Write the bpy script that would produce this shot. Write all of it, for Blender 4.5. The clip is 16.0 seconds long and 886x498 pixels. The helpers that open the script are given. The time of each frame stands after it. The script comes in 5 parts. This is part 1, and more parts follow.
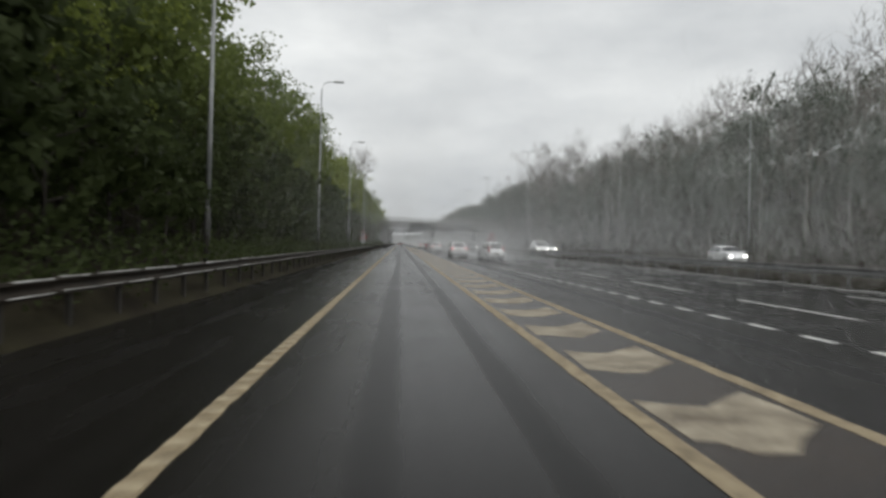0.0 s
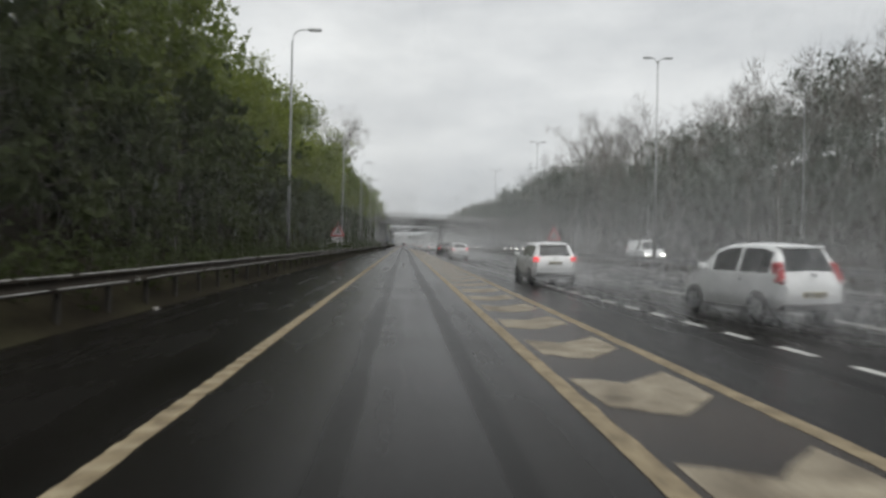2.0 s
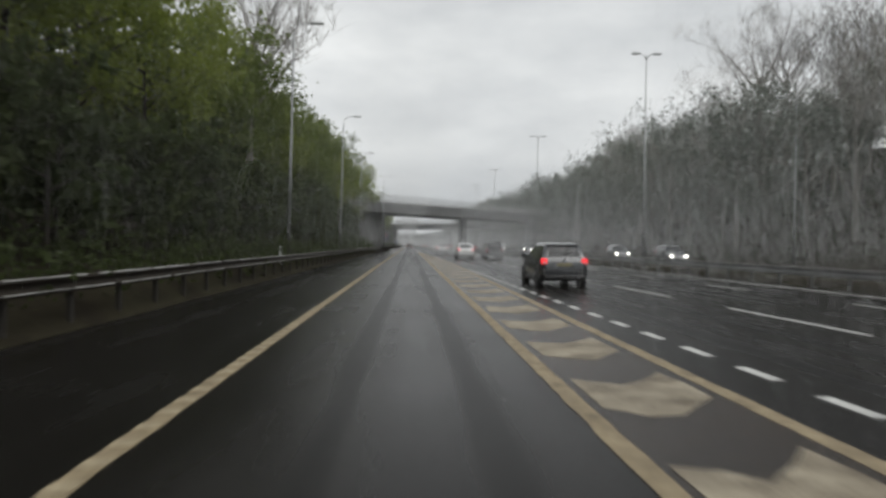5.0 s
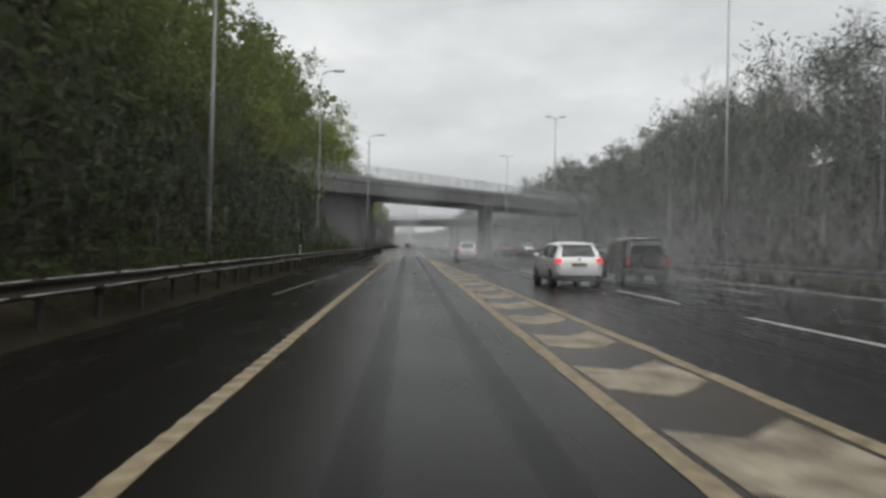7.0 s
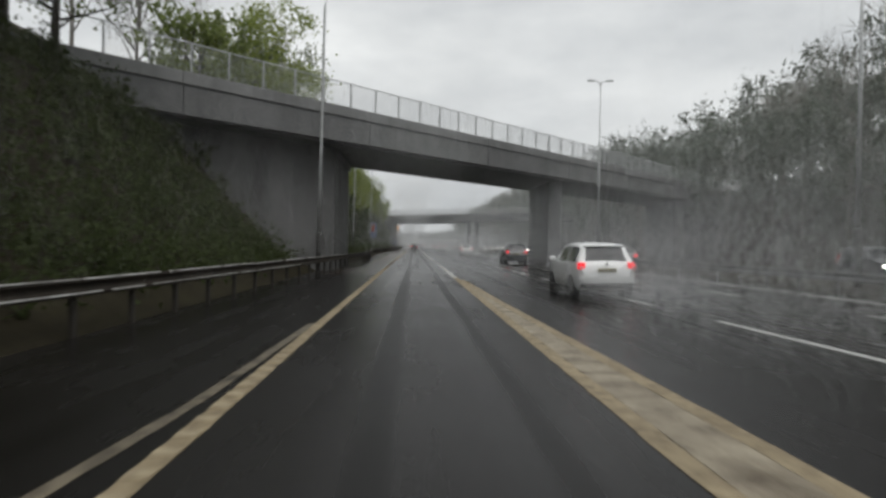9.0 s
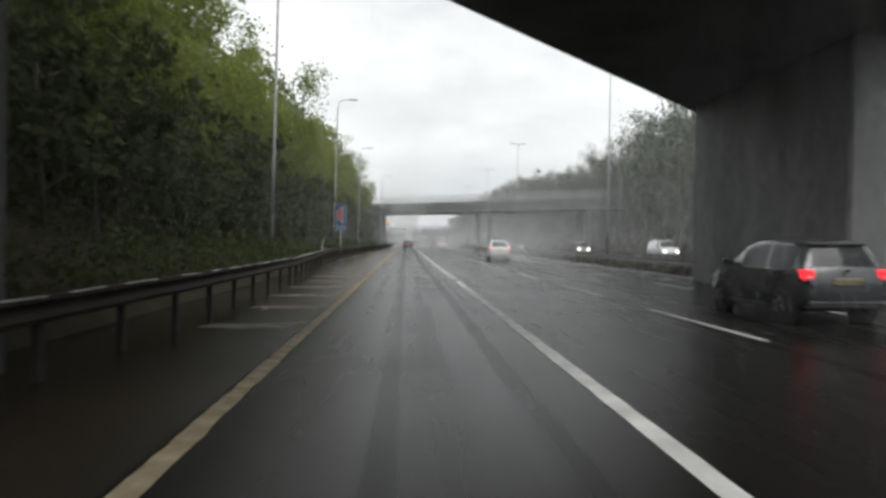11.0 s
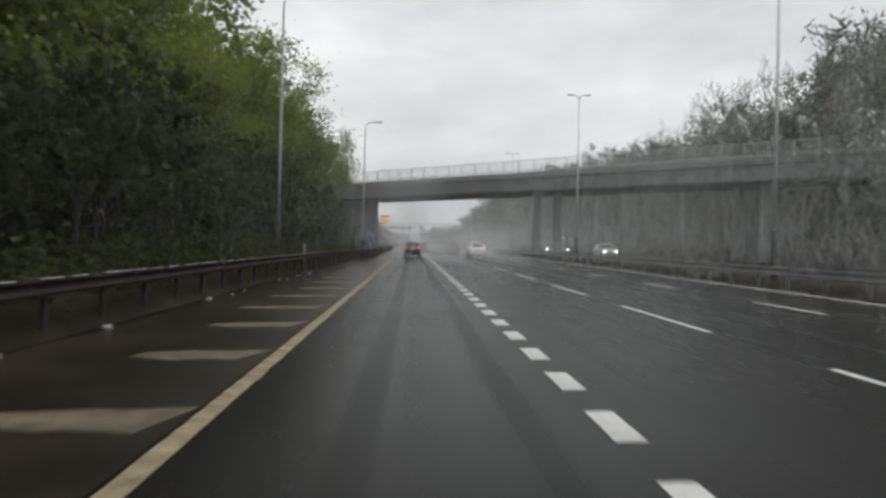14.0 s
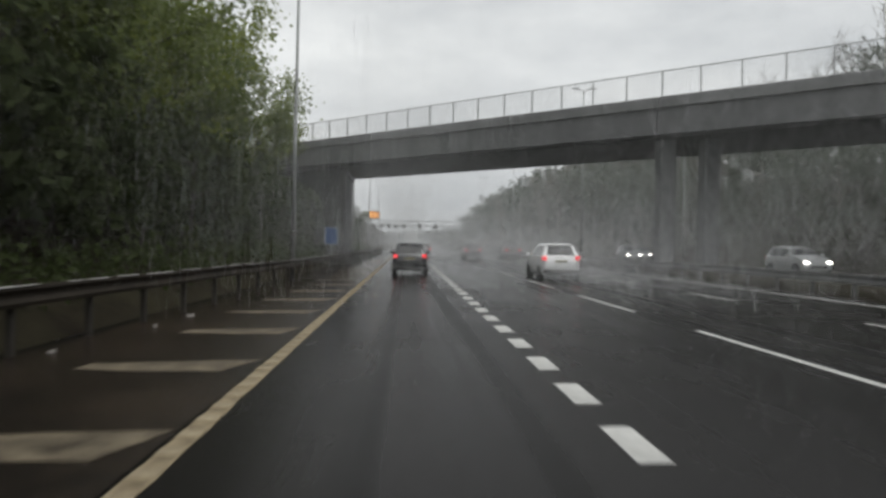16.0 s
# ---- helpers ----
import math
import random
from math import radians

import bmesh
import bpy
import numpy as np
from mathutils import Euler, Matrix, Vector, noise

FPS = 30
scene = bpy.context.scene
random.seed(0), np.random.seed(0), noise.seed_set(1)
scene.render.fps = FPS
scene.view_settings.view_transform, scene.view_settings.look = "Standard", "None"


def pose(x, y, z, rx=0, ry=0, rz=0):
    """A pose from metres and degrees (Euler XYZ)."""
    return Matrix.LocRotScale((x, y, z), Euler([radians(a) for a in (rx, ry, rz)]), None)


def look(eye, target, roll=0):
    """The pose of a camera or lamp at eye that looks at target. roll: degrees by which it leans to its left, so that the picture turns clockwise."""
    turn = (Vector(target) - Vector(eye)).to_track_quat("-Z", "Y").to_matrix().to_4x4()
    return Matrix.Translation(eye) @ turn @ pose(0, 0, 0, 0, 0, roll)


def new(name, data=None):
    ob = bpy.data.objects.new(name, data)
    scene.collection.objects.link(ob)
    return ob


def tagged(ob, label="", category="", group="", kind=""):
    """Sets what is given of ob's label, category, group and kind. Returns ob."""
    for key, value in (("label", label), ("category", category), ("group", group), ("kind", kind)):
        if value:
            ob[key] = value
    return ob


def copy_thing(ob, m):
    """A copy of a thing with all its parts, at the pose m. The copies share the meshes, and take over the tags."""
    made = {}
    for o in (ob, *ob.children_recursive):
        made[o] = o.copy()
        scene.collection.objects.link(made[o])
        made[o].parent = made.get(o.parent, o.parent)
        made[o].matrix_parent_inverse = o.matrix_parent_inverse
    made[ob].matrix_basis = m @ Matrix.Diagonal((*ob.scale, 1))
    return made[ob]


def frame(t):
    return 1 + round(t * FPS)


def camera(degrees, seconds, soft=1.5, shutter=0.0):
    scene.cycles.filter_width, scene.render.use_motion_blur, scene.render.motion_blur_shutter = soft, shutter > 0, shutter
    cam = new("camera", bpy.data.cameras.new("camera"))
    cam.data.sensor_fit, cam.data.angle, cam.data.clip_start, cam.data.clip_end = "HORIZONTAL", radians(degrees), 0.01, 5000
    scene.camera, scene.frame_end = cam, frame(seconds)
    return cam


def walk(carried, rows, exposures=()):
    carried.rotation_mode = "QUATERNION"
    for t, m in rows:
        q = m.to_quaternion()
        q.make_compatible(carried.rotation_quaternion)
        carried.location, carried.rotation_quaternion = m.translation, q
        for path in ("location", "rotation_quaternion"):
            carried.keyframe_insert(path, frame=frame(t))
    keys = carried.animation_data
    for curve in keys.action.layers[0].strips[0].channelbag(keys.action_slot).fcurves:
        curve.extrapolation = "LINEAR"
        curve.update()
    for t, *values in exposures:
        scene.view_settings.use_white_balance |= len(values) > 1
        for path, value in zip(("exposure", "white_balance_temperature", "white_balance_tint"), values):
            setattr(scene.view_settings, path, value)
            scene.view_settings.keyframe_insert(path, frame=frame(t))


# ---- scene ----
# ---------- camera and its drive ----------
LENS = 64.2


def drive(t):
    """Metres along the road at t seconds: 23 m/s at first, easing to 20 m/s."""
    if t <= 6:
        return 23.3 * t
    if t <= 12:
        return 139.8 + 23.3 * (t - 6) - 0.275 * (t - 6) ** 2
    return 269.7 + 20.0 * (t - 12)


CROSSFALL = 0.012
EYE = 1.55
# seconds, metres right of the lane's middle, yaw, pitch, roll
PATH = [
    (0.0, -0.21, -3.49, -0.47, -0.9),
    (0.5, -0.09, -3.16, -0.40, -0.9),
    (1.0, 0.01, -3.16, -0.40, -0.9),
    (1.5, 0.07, -3.25, -0.41, -0.9),
    (2.0, 0.19, -3.19, -0.41, -0.9),
    (2.5, 0.34, -2.97, -0.38, -0.9),
    (3.0, 0.43, -2.70, -0.35, -0.9),
    (3.5, 0.43, -2.71, -0.36, -0.9),
    (4.0, 0.42, -2.69, -0.38, -0.9),
    (5.2, 0.24, -2.70, -0.39, -0.9),
    (6.5, 0.02, -2.70, -0.40, -0.9),
    (7.0, -0.03, -2.87, -0.42, -0.9),
    (7.5, -0.07, -3.13, -0.43, -0.9),
    (8.0, -0.08, -3.10, -0.38, -0.9),
    (8.5, -0.07, -2.75, -0.34, -0.9),
    (9.0, -0.06, -2.38, -0.35, -0.9),
    (10.2, -0.10, -2.75, -0.52, -0.9),
    (11.5, -0.16, -3.17, -0.69, -0.9),
    (12.0, -0.13, -3.33, -0.80, -0.9),
    (12.5, -0.11, -3.29, -0.83, -0.9),
    (13.0, -0.04, -2.84, -0.60, -0.9),
    (13.5, 0.01, -2.70, -0.52, -0.9),
    (14.0, 0.02, -2.56, -0.47, -0.9),
    (14.5, -0.00, -2.65, -0.44, -0.9),
    (15.0, -0.03, -2.91, -0.36, -0.9),
    (15.5, -0.01, -2.93, -0.35, -0.9),
    (16.0, -0.03, -2.95, -0.34, -0.9),
]
cam = camera(LENS, 16.0, soft=3.0, shutter=0.22)
walk(
    cam,
    [(t, pose(x, drive(t), EYE + CROSSFALL * x, 90 + p, r, yw)) for t, x, yw, p, r in PATH],
    exposures=((0.0, 0.0), (9.2, 0.0), (10.9, 0.42), (11.6, 0.52), (12.5, 0.38), (13.5, 0.20), (14.5, 0.06), (16.0, 0.04)),
)

# ---------- sky and sun: bright overcast, thinnest high overhead ----------
SUN_ELEV, SUN_AZ = 62.0, 150.0  # degrees; azimuth to the right of the road
world = bpy.data.worlds.new("overcast_sky")
scene.world = world
world.use_nodes = True
wn, wl = world.node_tree.nodes, world.node_tree.links
wn.clear()
w_out = wn.new("ShaderNodeOutputWorld")
w_bg = wn.new("ShaderNodeBackground")
w_sky = wn.new("ShaderNodeTexSky")
w_sky.sky_type = "NISHITA"
w_sky.sun_disc = False
w_sky.sun_elevation = radians(SUN_ELEV)
w_sky.sun_rotation = radians(SUN_AZ)
w_sky.dust_density = 4.0
w_co = wn.new("ShaderNodeTexCoord")
w_map = wn.new("ShaderNodeMapping")
w_map.inputs["Scale"].default_value = (1.0, 1.0, 2.6)
w_n = wn.new("ShaderNodeTexNoise")
w_n.inputs["Scale"].default_value = 2.0
w_n.inputs["Detail"].default_value = 7.0
w_n.inputs["Roughness"].default_value = 0.55
w_ramp = wn.new("ShaderNodeValToRGB")
w_ramp.color_ramp.elements[0].position = 0.32
w_ramp.color_ramp.elements[0].color = (6.3, 6.6, 6.85, 1)
w_ramp.color_ramp.elements[1].position = 0.68
w_ramp.color_ramp.elements[1].color = (11.2, 11.4, 11.3, 1)
w_mix = wn.new("ShaderNodeMixRGB")
w_mix.inputs[0].default_value = 0.97
wl.new(w_co.outputs["Generated"], w_map.inputs[0])
wl.new(w_map.outputs[0], w_n.inputs["Vector"])
wl.new(w_n.outputs["Fac"], w_ramp.inputs[0])
wl.new(w_sky.outputs[0], w_mix.inputs[1])
wl.new(w_ramp.outputs[0], w_mix.inputs[2])
wl.new(w_mix.outputs[0], w_bg.inputs["Color"])
w_bg.inputs["Strength"].default_value = 0.085
wl.new(w_bg.outputs[0], w_out.inputs["Surface"])

sun_data = bpy.data.lights.new("sun", "SUN")
sun_data.energy = 1.55
sun_data.angle = radians(40)
sun_data.color = (1.0, 0.985, 0.96)
sun_ob = new("sun", sun_data)
sun_ob.matrix_world = look(
    (60 * math.sin(radians(SUN_AZ)), 60 * math.cos(radians(SUN_AZ)), 60 * math.tan(radians(SUN_ELEV))), (0, 0, 0)
)

# ---------- materials ----------
def material(name, colour, rough=0.6, metal=0.0, vary=0.25, scale=3.0, bump=0.0, bump_scale=40.0, second=None, per_object=0.0, stretch=(1, 1, 1), spec=0.5, coat=0.0):
    """A surface with variation at two scales, bump and, where given, a change from object to object."""
    m = bpy.data.materials.new(name)
    m.use_nodes = True
    n, l = m.node_tree.nodes, m.node_tree.links
    b = n["Principled BSDF"]
    b.inputs["Roughness"].default_value = rough
    b.inputs["Metallic"].default_value = metal
    b.inputs["Specular IOR Level"].default_value = spec
    b.inputs["Coat Weight"].default_value = coat
    co = n.new("ShaderNodeTexCoord")
    mp = n.new("ShaderNodeMapping")
    mp.inputs["Scale"].default_value = stretch
    l.new(co.outputs["Object"], mp.inputs[0])
    big = n.new("ShaderNodeTexNoise")
    big.inputs["Scale"].default_value = scale
    big.inputs["Detail"].default_value = 5
    fine = n.new("ShaderNodeTexNoise")
    fine.inputs["Scale"].default_value = scale * 11
    fine.inputs["Detail"].default_value = 3
    for t in (big, fine):
        l.new(mp.outputs[0], t.inputs["Vector"])
    add = n.new("ShaderNodeMath")
    add.operation = "MULTIPLY_ADD"
    add.inputs[1].default_value = 0.4
    l.new(fine.outputs["Fac"], add.inputs[0])
    l.new(big.outputs["Fac"], add.inputs[2])
    fac = add.outputs[0]
    if per_object:
        info = n.new("ShaderNodeObjectInfo")
        po = n.new("ShaderNodeMath")
        po.operation = "MULTIPLY_ADD"
        po.inputs[1].default_value = per_object
        l.new(info.outputs["Random"], po.inputs[0])
        l.new(fac, po.inputs[2])
        fac = po.outputs[0]
    ramp = n.new("ShaderNodeValToRGB")
    second = second or tuple(c * (1 - vary) for c in colour)
    ramp.color_ramp.elements[0].position = 0.45
    ramp.color_ramp.elements[0].color = (*second, 1)
    ramp.color_ramp.elements[1].position = 0.95 + per_object
    ramp.color_ramp.elements[1].color = (*[min(1, c * (1 + vary * 0.5)) for c in colour], 1)
    l.new(fac, ramp.inputs[0])
    l.new(ramp.outputs[0], b.inputs["Base Color"])
    if bump:
        bn = n.new("ShaderNodeTexNoise")
        bn.inputs["Scale"].default_value = bump_scale
        bn.inputs["Detail"].default_value = 4
        l.new(mp.outputs[0], bn.inputs["Vector"])
        bp = n.new("ShaderNodeBump")
        bp.inputs["Strength"].default_value = bump
        bp.inputs["Distance"].default_value = 0.02
        l.new(bn.outputs["Fac"], bp.inputs["Height"])
        l.new(bp.outputs[0], b.inputs["Normal"])
    return m


def leaf_material(name, low, high, thin=0.35):
    """Leaves: each clump its own shade between two greens, some light through them."""
    m = bpy.data.materials.new(name)
    m.use_nodes = True
    n, l = m.node_tree.nodes, m.node_tree.links
    b = n["Principled BSDF"]
    b.inputs["Roughness"].default_value = 0.55
    b.inputs["Specular IOR Level"].default_value = 0.08
    geo = n.new("ShaderNodeNewGeometry")
    info = n.new("ShaderNodeObjectInfo")
    add = n.new("ShaderNodeMath")
    add.operation = "MULTIPLY_ADD"
    add.inputs[1].default_value = 0.45
    l.new(info.outputs["Random"], add.inputs[0])
    sc = n.new("ShaderNodeMath")
    sc.operation = "MULTIPLY"
    sc.inputs[1].default_value = 0.16
    l.new(geo.outputs["Random Per Island"], sc.inputs[0])
    co = n.new("ShaderNodeTexCoord")
    clump = n.new("ShaderNodeTexNoise")
    clump.inputs["Scale"].default_value = 0.45
    clump.inputs["Detail"].default_value = 2
    l.new(co.outputs["Object"], clump.inputs["Vector"])
    both = n.new("ShaderNodeMath")
    both.operation = "MULTIPLY_ADD"
    both.inputs[1].default_value = 0.9
    l.new(clump.outputs["Fac"], both.inputs[0])
    l.new(sc.outputs[0], both.inputs[2])
    l.new(both.outputs[0], add.inputs[2])
    ramp = n.new("ShaderNodeValToRGB")
    ramp.color_ramp.elements[0].position = 0.35
    ramp.color_ramp.elements[0].color = (*low, 1)
    ramp.color_ramp.elements[1].position = 1.0
    ramp.color_ramp.elements[1].color = (*high, 1)
    l.new(add.outputs[0], ramp.inputs[0])
    l.new(ramp.outputs[0], b.inputs["Base Color"])
    tr = n.new("ShaderNodeBsdfTranslucent")
    l.new(ramp.outputs[0], tr.inputs["Color"])
    mx = n.new("ShaderNodeMixShader")
    mx.inputs[0].default_value = thin
    l.new(b.outputs[0], mx.inputs[1])
    l.new(tr.outputs[0], mx.inputs[2])
    l.new(mx.outputs[0], n["Material Output"].inputs["Surface"])
    return m


def wet_asphalt(name):
    """Wet dark asphalt: a film of water with dull and shiny streaks along the wheel tracks."""
    m = bpy.data.materials.new(name)
    m.use_nodes = True
    n, l = m.node_tree.nodes, m.node_tree.links
    b = n["Principled BSDF"]
    co = n.new("ShaderNodeTexCoord")
    streak = n.new("ShaderNodeMapping")
    streak.inputs["Scale"].default_value = (1.6, 0.03, 1)
    l.new(co.outputs["Object"], streak.inputs[0])
    sn = n.new("ShaderNodeTexNoise")
    sn.inputs["Scale"].default_value = 1.0
    sn.inputs["Detail"].default_value = 5
    l.new(streak.outputs[0], sn.inputs["Vector"])
    patch = n.new("ShaderNodeTexNoise")
    patch.inputs["Scale"].default_value = 0.35
    patch.inputs["Detail"].default_value = 6
    l.new(co.outputs["Object"], patch.inputs["Vector"])
    grit = n.new("ShaderNodeTexNoise")
    grit.inputs["Scale"].default_value = 70
    grit.inputs["Detail"].default_value = 2
    l.new(co.outputs["Object"], grit.inputs["Vector"])
    mixv = n.new("ShaderNodeMath")
    mixv.operation = "MULTIPLY_ADD"
    mixv.inputs[1].default_value = 0.6
    l.new(sn.outputs["Fac"], mixv.inputs[0])
    half = n.new("ShaderNodeMath")
    half.operation = "MULTIPLY"
    half.inputs[1].default_value = 0.4
    l.new(patch.outputs["Fac"], half.inputs[0])
    l.new(half.outputs[0], mixv.inputs[2])
    # tyre tracks pressed into the wet film, two to the lane
    sep = n.new("ShaderNodeSeparateXYZ")
    l.new(co.outputs["Object"], sep.inputs[0])
    wob = n.new("ShaderNodeMath")
    wob.operation = "MULTIPLY_ADD"
    wob.inputs[1].default_value = 0.5
    l.new(sn.outputs["Fac"], wob.inputs[0])
    l.new(sep.outputs["X"], wob.inputs[2])
    tracks = None
    for centre in (-0.10, 1.25, 5.6, 7.0):
        d = n.new("ShaderNodeMath")
        d.operation = "SUBTRACT"
        d.inputs[1].default_value = centre
        l.new(wob.outputs[0], d.inputs[0])
        ab = n.new("ShaderNodeMath")
        ab.operation = "ABSOLUTE"
        l.new(d.outputs[0], ab.inputs[0])
        mr = n.new("ShaderNodeMapRange")
        mr.interpolation_type = "SMOOTHSTEP"
        mr.inputs["From Min"].default_value = 0.05
        mr.inputs["From Max"].default_value = 0.24
        mr.inputs["To Min"].default_value = 1.0
        mr.inputs["To Max"].default_value = 0.0
        l.new(ab.outputs[0], mr.inputs["Value"])
        if tracks is None:
            tracks = mr.outputs[0]
        else:
            sm_ = n.new("ShaderNodeMath")
            sm_.operation = "ADD"
            l.new(tracks, sm_.inputs[0])
            l.new(mr.outputs[0], sm_.inputs[1])
            tracks = sm_.outputs[0]
    low = n.new("ShaderNodeMath")
    low.operation = "MULTIPLY_ADD"
    low.inputs[1].default_value = -0.22
    l.new(tracks, low.inputs[0])
    l.new(mixv.outputs[0], low.inputs[2])
    dull = n.new("ShaderNodeMath")
    dull.operation = "MULTIPLY_ADD"
    dull.inputs[1].default_value = 0.2
    l.new(tracks, dull.inputs[0])
    l.new(mixv.outputs[0], dull.inputs[2])
    mixv = low
    ramp = n.new("ShaderNodeValToRGB")
    ramp.color_ramp.elements[0].position = 0.3
    ramp.color_ramp.elements[0].color = (0.0060, 0.0054, 0.0049, 1)
    ramp.color_ramp.elements[1].position = 0.75
    ramp.color_ramp.elements[1].color = (0.0146, 0.0135, 0.0126, 1)
    l.new(mixv.outputs[0], ramp.inputs[0])
    l.new(ramp.outputs[0], b.inputs["Base Color"])
    rr = n.new("ShaderNodeMapRange")
    rr.inputs["From Min"].default_value = 0.3
    rr.inputs["From Max"].default_value = 0.7
    rr.inputs["To Min"].default_value = 0.17
    rr.inputs["To Max"].default_value = 0.33
    l.new(dull.outputs[0], rr.inputs["Value"])
    l.new(rr.outputs[0], b.inputs["Roughness"])
    b.inputs["Specular IOR Level"].default_value = 0.057
    bp = n.new("ShaderNodeBump")
    bp.inputs["Strength"].default_value = 0.25
    bp.inputs["Distance"].default_value = 0.008
    l.new(grit.outputs["Fac"], bp.inputs["Height"])
    l.new(bp.outputs[0], b.inputs["Normal"])
    return m


def plain(name, colour, rough=0.4, metal=0.0, spec=0.5, emit=None, power=0.0, coat=0.0):
    m = bpy.data.materials.new(name)
    m.use_nodes = True
    b = m.node_tree.nodes["Principled BSDF"]
    b.inputs["Base Color"].default_value = (*colour, 1)
    b.inputs["Roughness"].default_value = rough
    b.inputs["Metallic"].default_value = metal
    b.inputs["Specular IOR Level"].default_value = spec
    b.inputs["Coat Weight"].default_value = coat
    if emit:
        b.inputs["Emission Color"].default_value = (*emit, 1)
        b.inputs["Emission Strength"].default_value = power
    return m


M_ASPHALT = wet_asphalt("wet_asphalt")
M_PAINT = material("worn_road_paint", (0.31, 0.255, 0.165), 0.55, vary=0.5, scale=6.0, bump=1.0, bump_scale=45, second=(0.11, 0.085, 0.055), spec=0.12)
M_RIB = material("rib_paint", (0.34, 0.285, 0.19), 0.5, vary=0.45, scale=7.0, bump=1.0, bump_scale=45, second=(0.14, 0.11, 0.075), per_object=0.15, spec=0.15)
M_CHEV = material("dirty_hatch_paint", (0.30, 0.265, 0.20), 0.55, vary=0.6, scale=1.9, bump=0.9, bump_scale=35, second=(0.085, 0.066, 0.046), spec=0.15)
M_SILT = material("wet_silt", (0.031, 0.023, 0.017), 0.25, vary=0.6, scale=0.45, bump=0.3, spec=0.12, second=(0.010, 0.0085, 0.0075))
M_WHITE = material("white_road_paint", (0.52, 0.52, 0.50), 0.5, vary=0.4, scale=2.0, bump=0.2, bump_scale=30, spec=0.15)
M_FADED = material("faded_road_paint", (0.155, 0.13, 0.09), 0.55, vary=0.7, scale=2.6, bump=0.9, bump_scale=35, second=(0.03, 0.024, 0.018), spec=0.12)
M_FAINT = material("scoured_road_paint", (0.17, 0.145, 0.105), 0.55, vary=0.6, scale=5.0, bump=0.9, bump_scale=35, second=(0.012, 0.011, 0.010), spec=0.15)
M_GROUND = material("wet_leaf_litter", (0.024, 0.022, 0.012), 0.9, vary=0.6, scale=0.6, bump=0.6, bump_scale=12, second=(0.012, 0.009, 0.006), spec=0.1)
M_STEEL = material("galvanised_steel", (0.46, 0.47, 0.47), 0.5, 0.25, vary=0.35, scale=2.0)
M_RAIL = material("grimy_weathered_rail", (0.034, 0.028, 0.021), 0.7, 0.0, vary=0.5, scale=1.2, bump=0.15, spec=0.12)
# Rail edges: worn steel, with wet sky sheen painted into the pale base.
M_LIP = material("worn_sheen_rail_edge", (0.62, 0.62, 0.60), 0.4, 0.0, vary=0.4, scale=1.7, second=(0.16, 0.15, 0.135), spec=0.5)
# Central rail and its posts are lightened, haze put into their grey.
M_MIDPOST = material("hazed_grey_post", (0.085, 0.086, 0.084), 0.65, 0.0, vary=0.4, scale=3)
M_MIDRAIL = material("hazed_galvanised_rail", (0.13, 0.132, 0.13), 0.5, 0.2, vary=0.45, scale=1.1, bump=0.1, spec=0.35)
# Lamp bases darker than the column: the gloom low down, put into their colour.
M_LAMPBASE = material("shade_darkened_lamp_base", (0.08, 0.08, 0.077), 0.6, 0.1, vary=0.4, scale=2.5)
M_RAILDARK = material("dirty_post", (0.030, 0.026, 0.021), 0.7, 0.0, vary=0.4, scale=3)
M_CONC = material("weathered_concrete", (0.115, 0.115, 0.112), 0.75, vary=0.5, scale=0.45, bump=0.3, bump_scale=14, stretch=(1, 1, 0.35), second=(0.06, 0.06, 0.058))
M_FASCIA = material("stained_concrete_fascia", (0.135, 0.137, 0.136), 0.7, vary=0.35, scale=0.9, bump=0.2, bump_scale=10, stretch=(1, 1, 0.25), second=(0.075, 0.076, 0.075), per_object=0.15)
M_COPING = material("precast_coping", (0.17, 0.172, 0.171), 0.7, vary=0.35, scale=0.9, bump=0.2, bump_scale=12, stretch=(1, 1, 0.3), second=(0.10, 0.101, 0.10), per_object=0.2)
M_PIER = material("damp_pier_concrete", (0.15, 0.152, 0.152), 0.7, vary=0.4, scale=0.6, bump=0.2, bump_scale=10, stretch=(1, 1, 0.25), second=(0.09, 0.092, 0.092))
M_BARK = material("wet_bark", (0.038, 0.032, 0.025), 0.85, vary=0.5, scale=4, bump=0.6, bump_scale=25, stretch=(1, 1, 0.3))
# Twigs lightened towards grey to carry some of the haze in their colour.
M_TWIG = material("hazed_bare_twigs", (0.19, 0.178, 0.16), 0.85, vary=0.4, scale=3, per_object=0.3)
M_LEAF = leaf_material("spring_leaf", (0.150, 0.184, 0.046), (0.245, 0.290, 0.070), 0.5)
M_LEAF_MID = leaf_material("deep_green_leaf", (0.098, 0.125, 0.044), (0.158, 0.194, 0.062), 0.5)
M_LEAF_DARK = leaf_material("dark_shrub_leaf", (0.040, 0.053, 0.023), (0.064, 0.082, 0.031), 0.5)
# Right-bank and far foliage greyed and lightened, haze put into the two colours.
M_LEAF_GREY = leaf_material("hazed_grey_green_leaf", (0.112, 0.128, 0.104), (0.150, 0.168, 0.138), 0.5)
M_PINE = leaf_material("pine_needles", (0.076, 0.086, 0.064), (0.108, 0.120, 0.088), 0.5)


# ---------- building helpers ----------
def finish(name, bm, mat, smooth=False):
    bmesh.ops.recalc_face_normals(bm, faces=bm.faces[:])
    me = bpy.data.meshes.new(name)
    bm.to_mesh(me)
    bm.free()
    for mm in mat if isinstance(mat, (list, tuple)) else [mat]:
        me.materials.append(mm)
    if smooth:
        for p in me.polygons:
            p.use_smooth = True
    return me


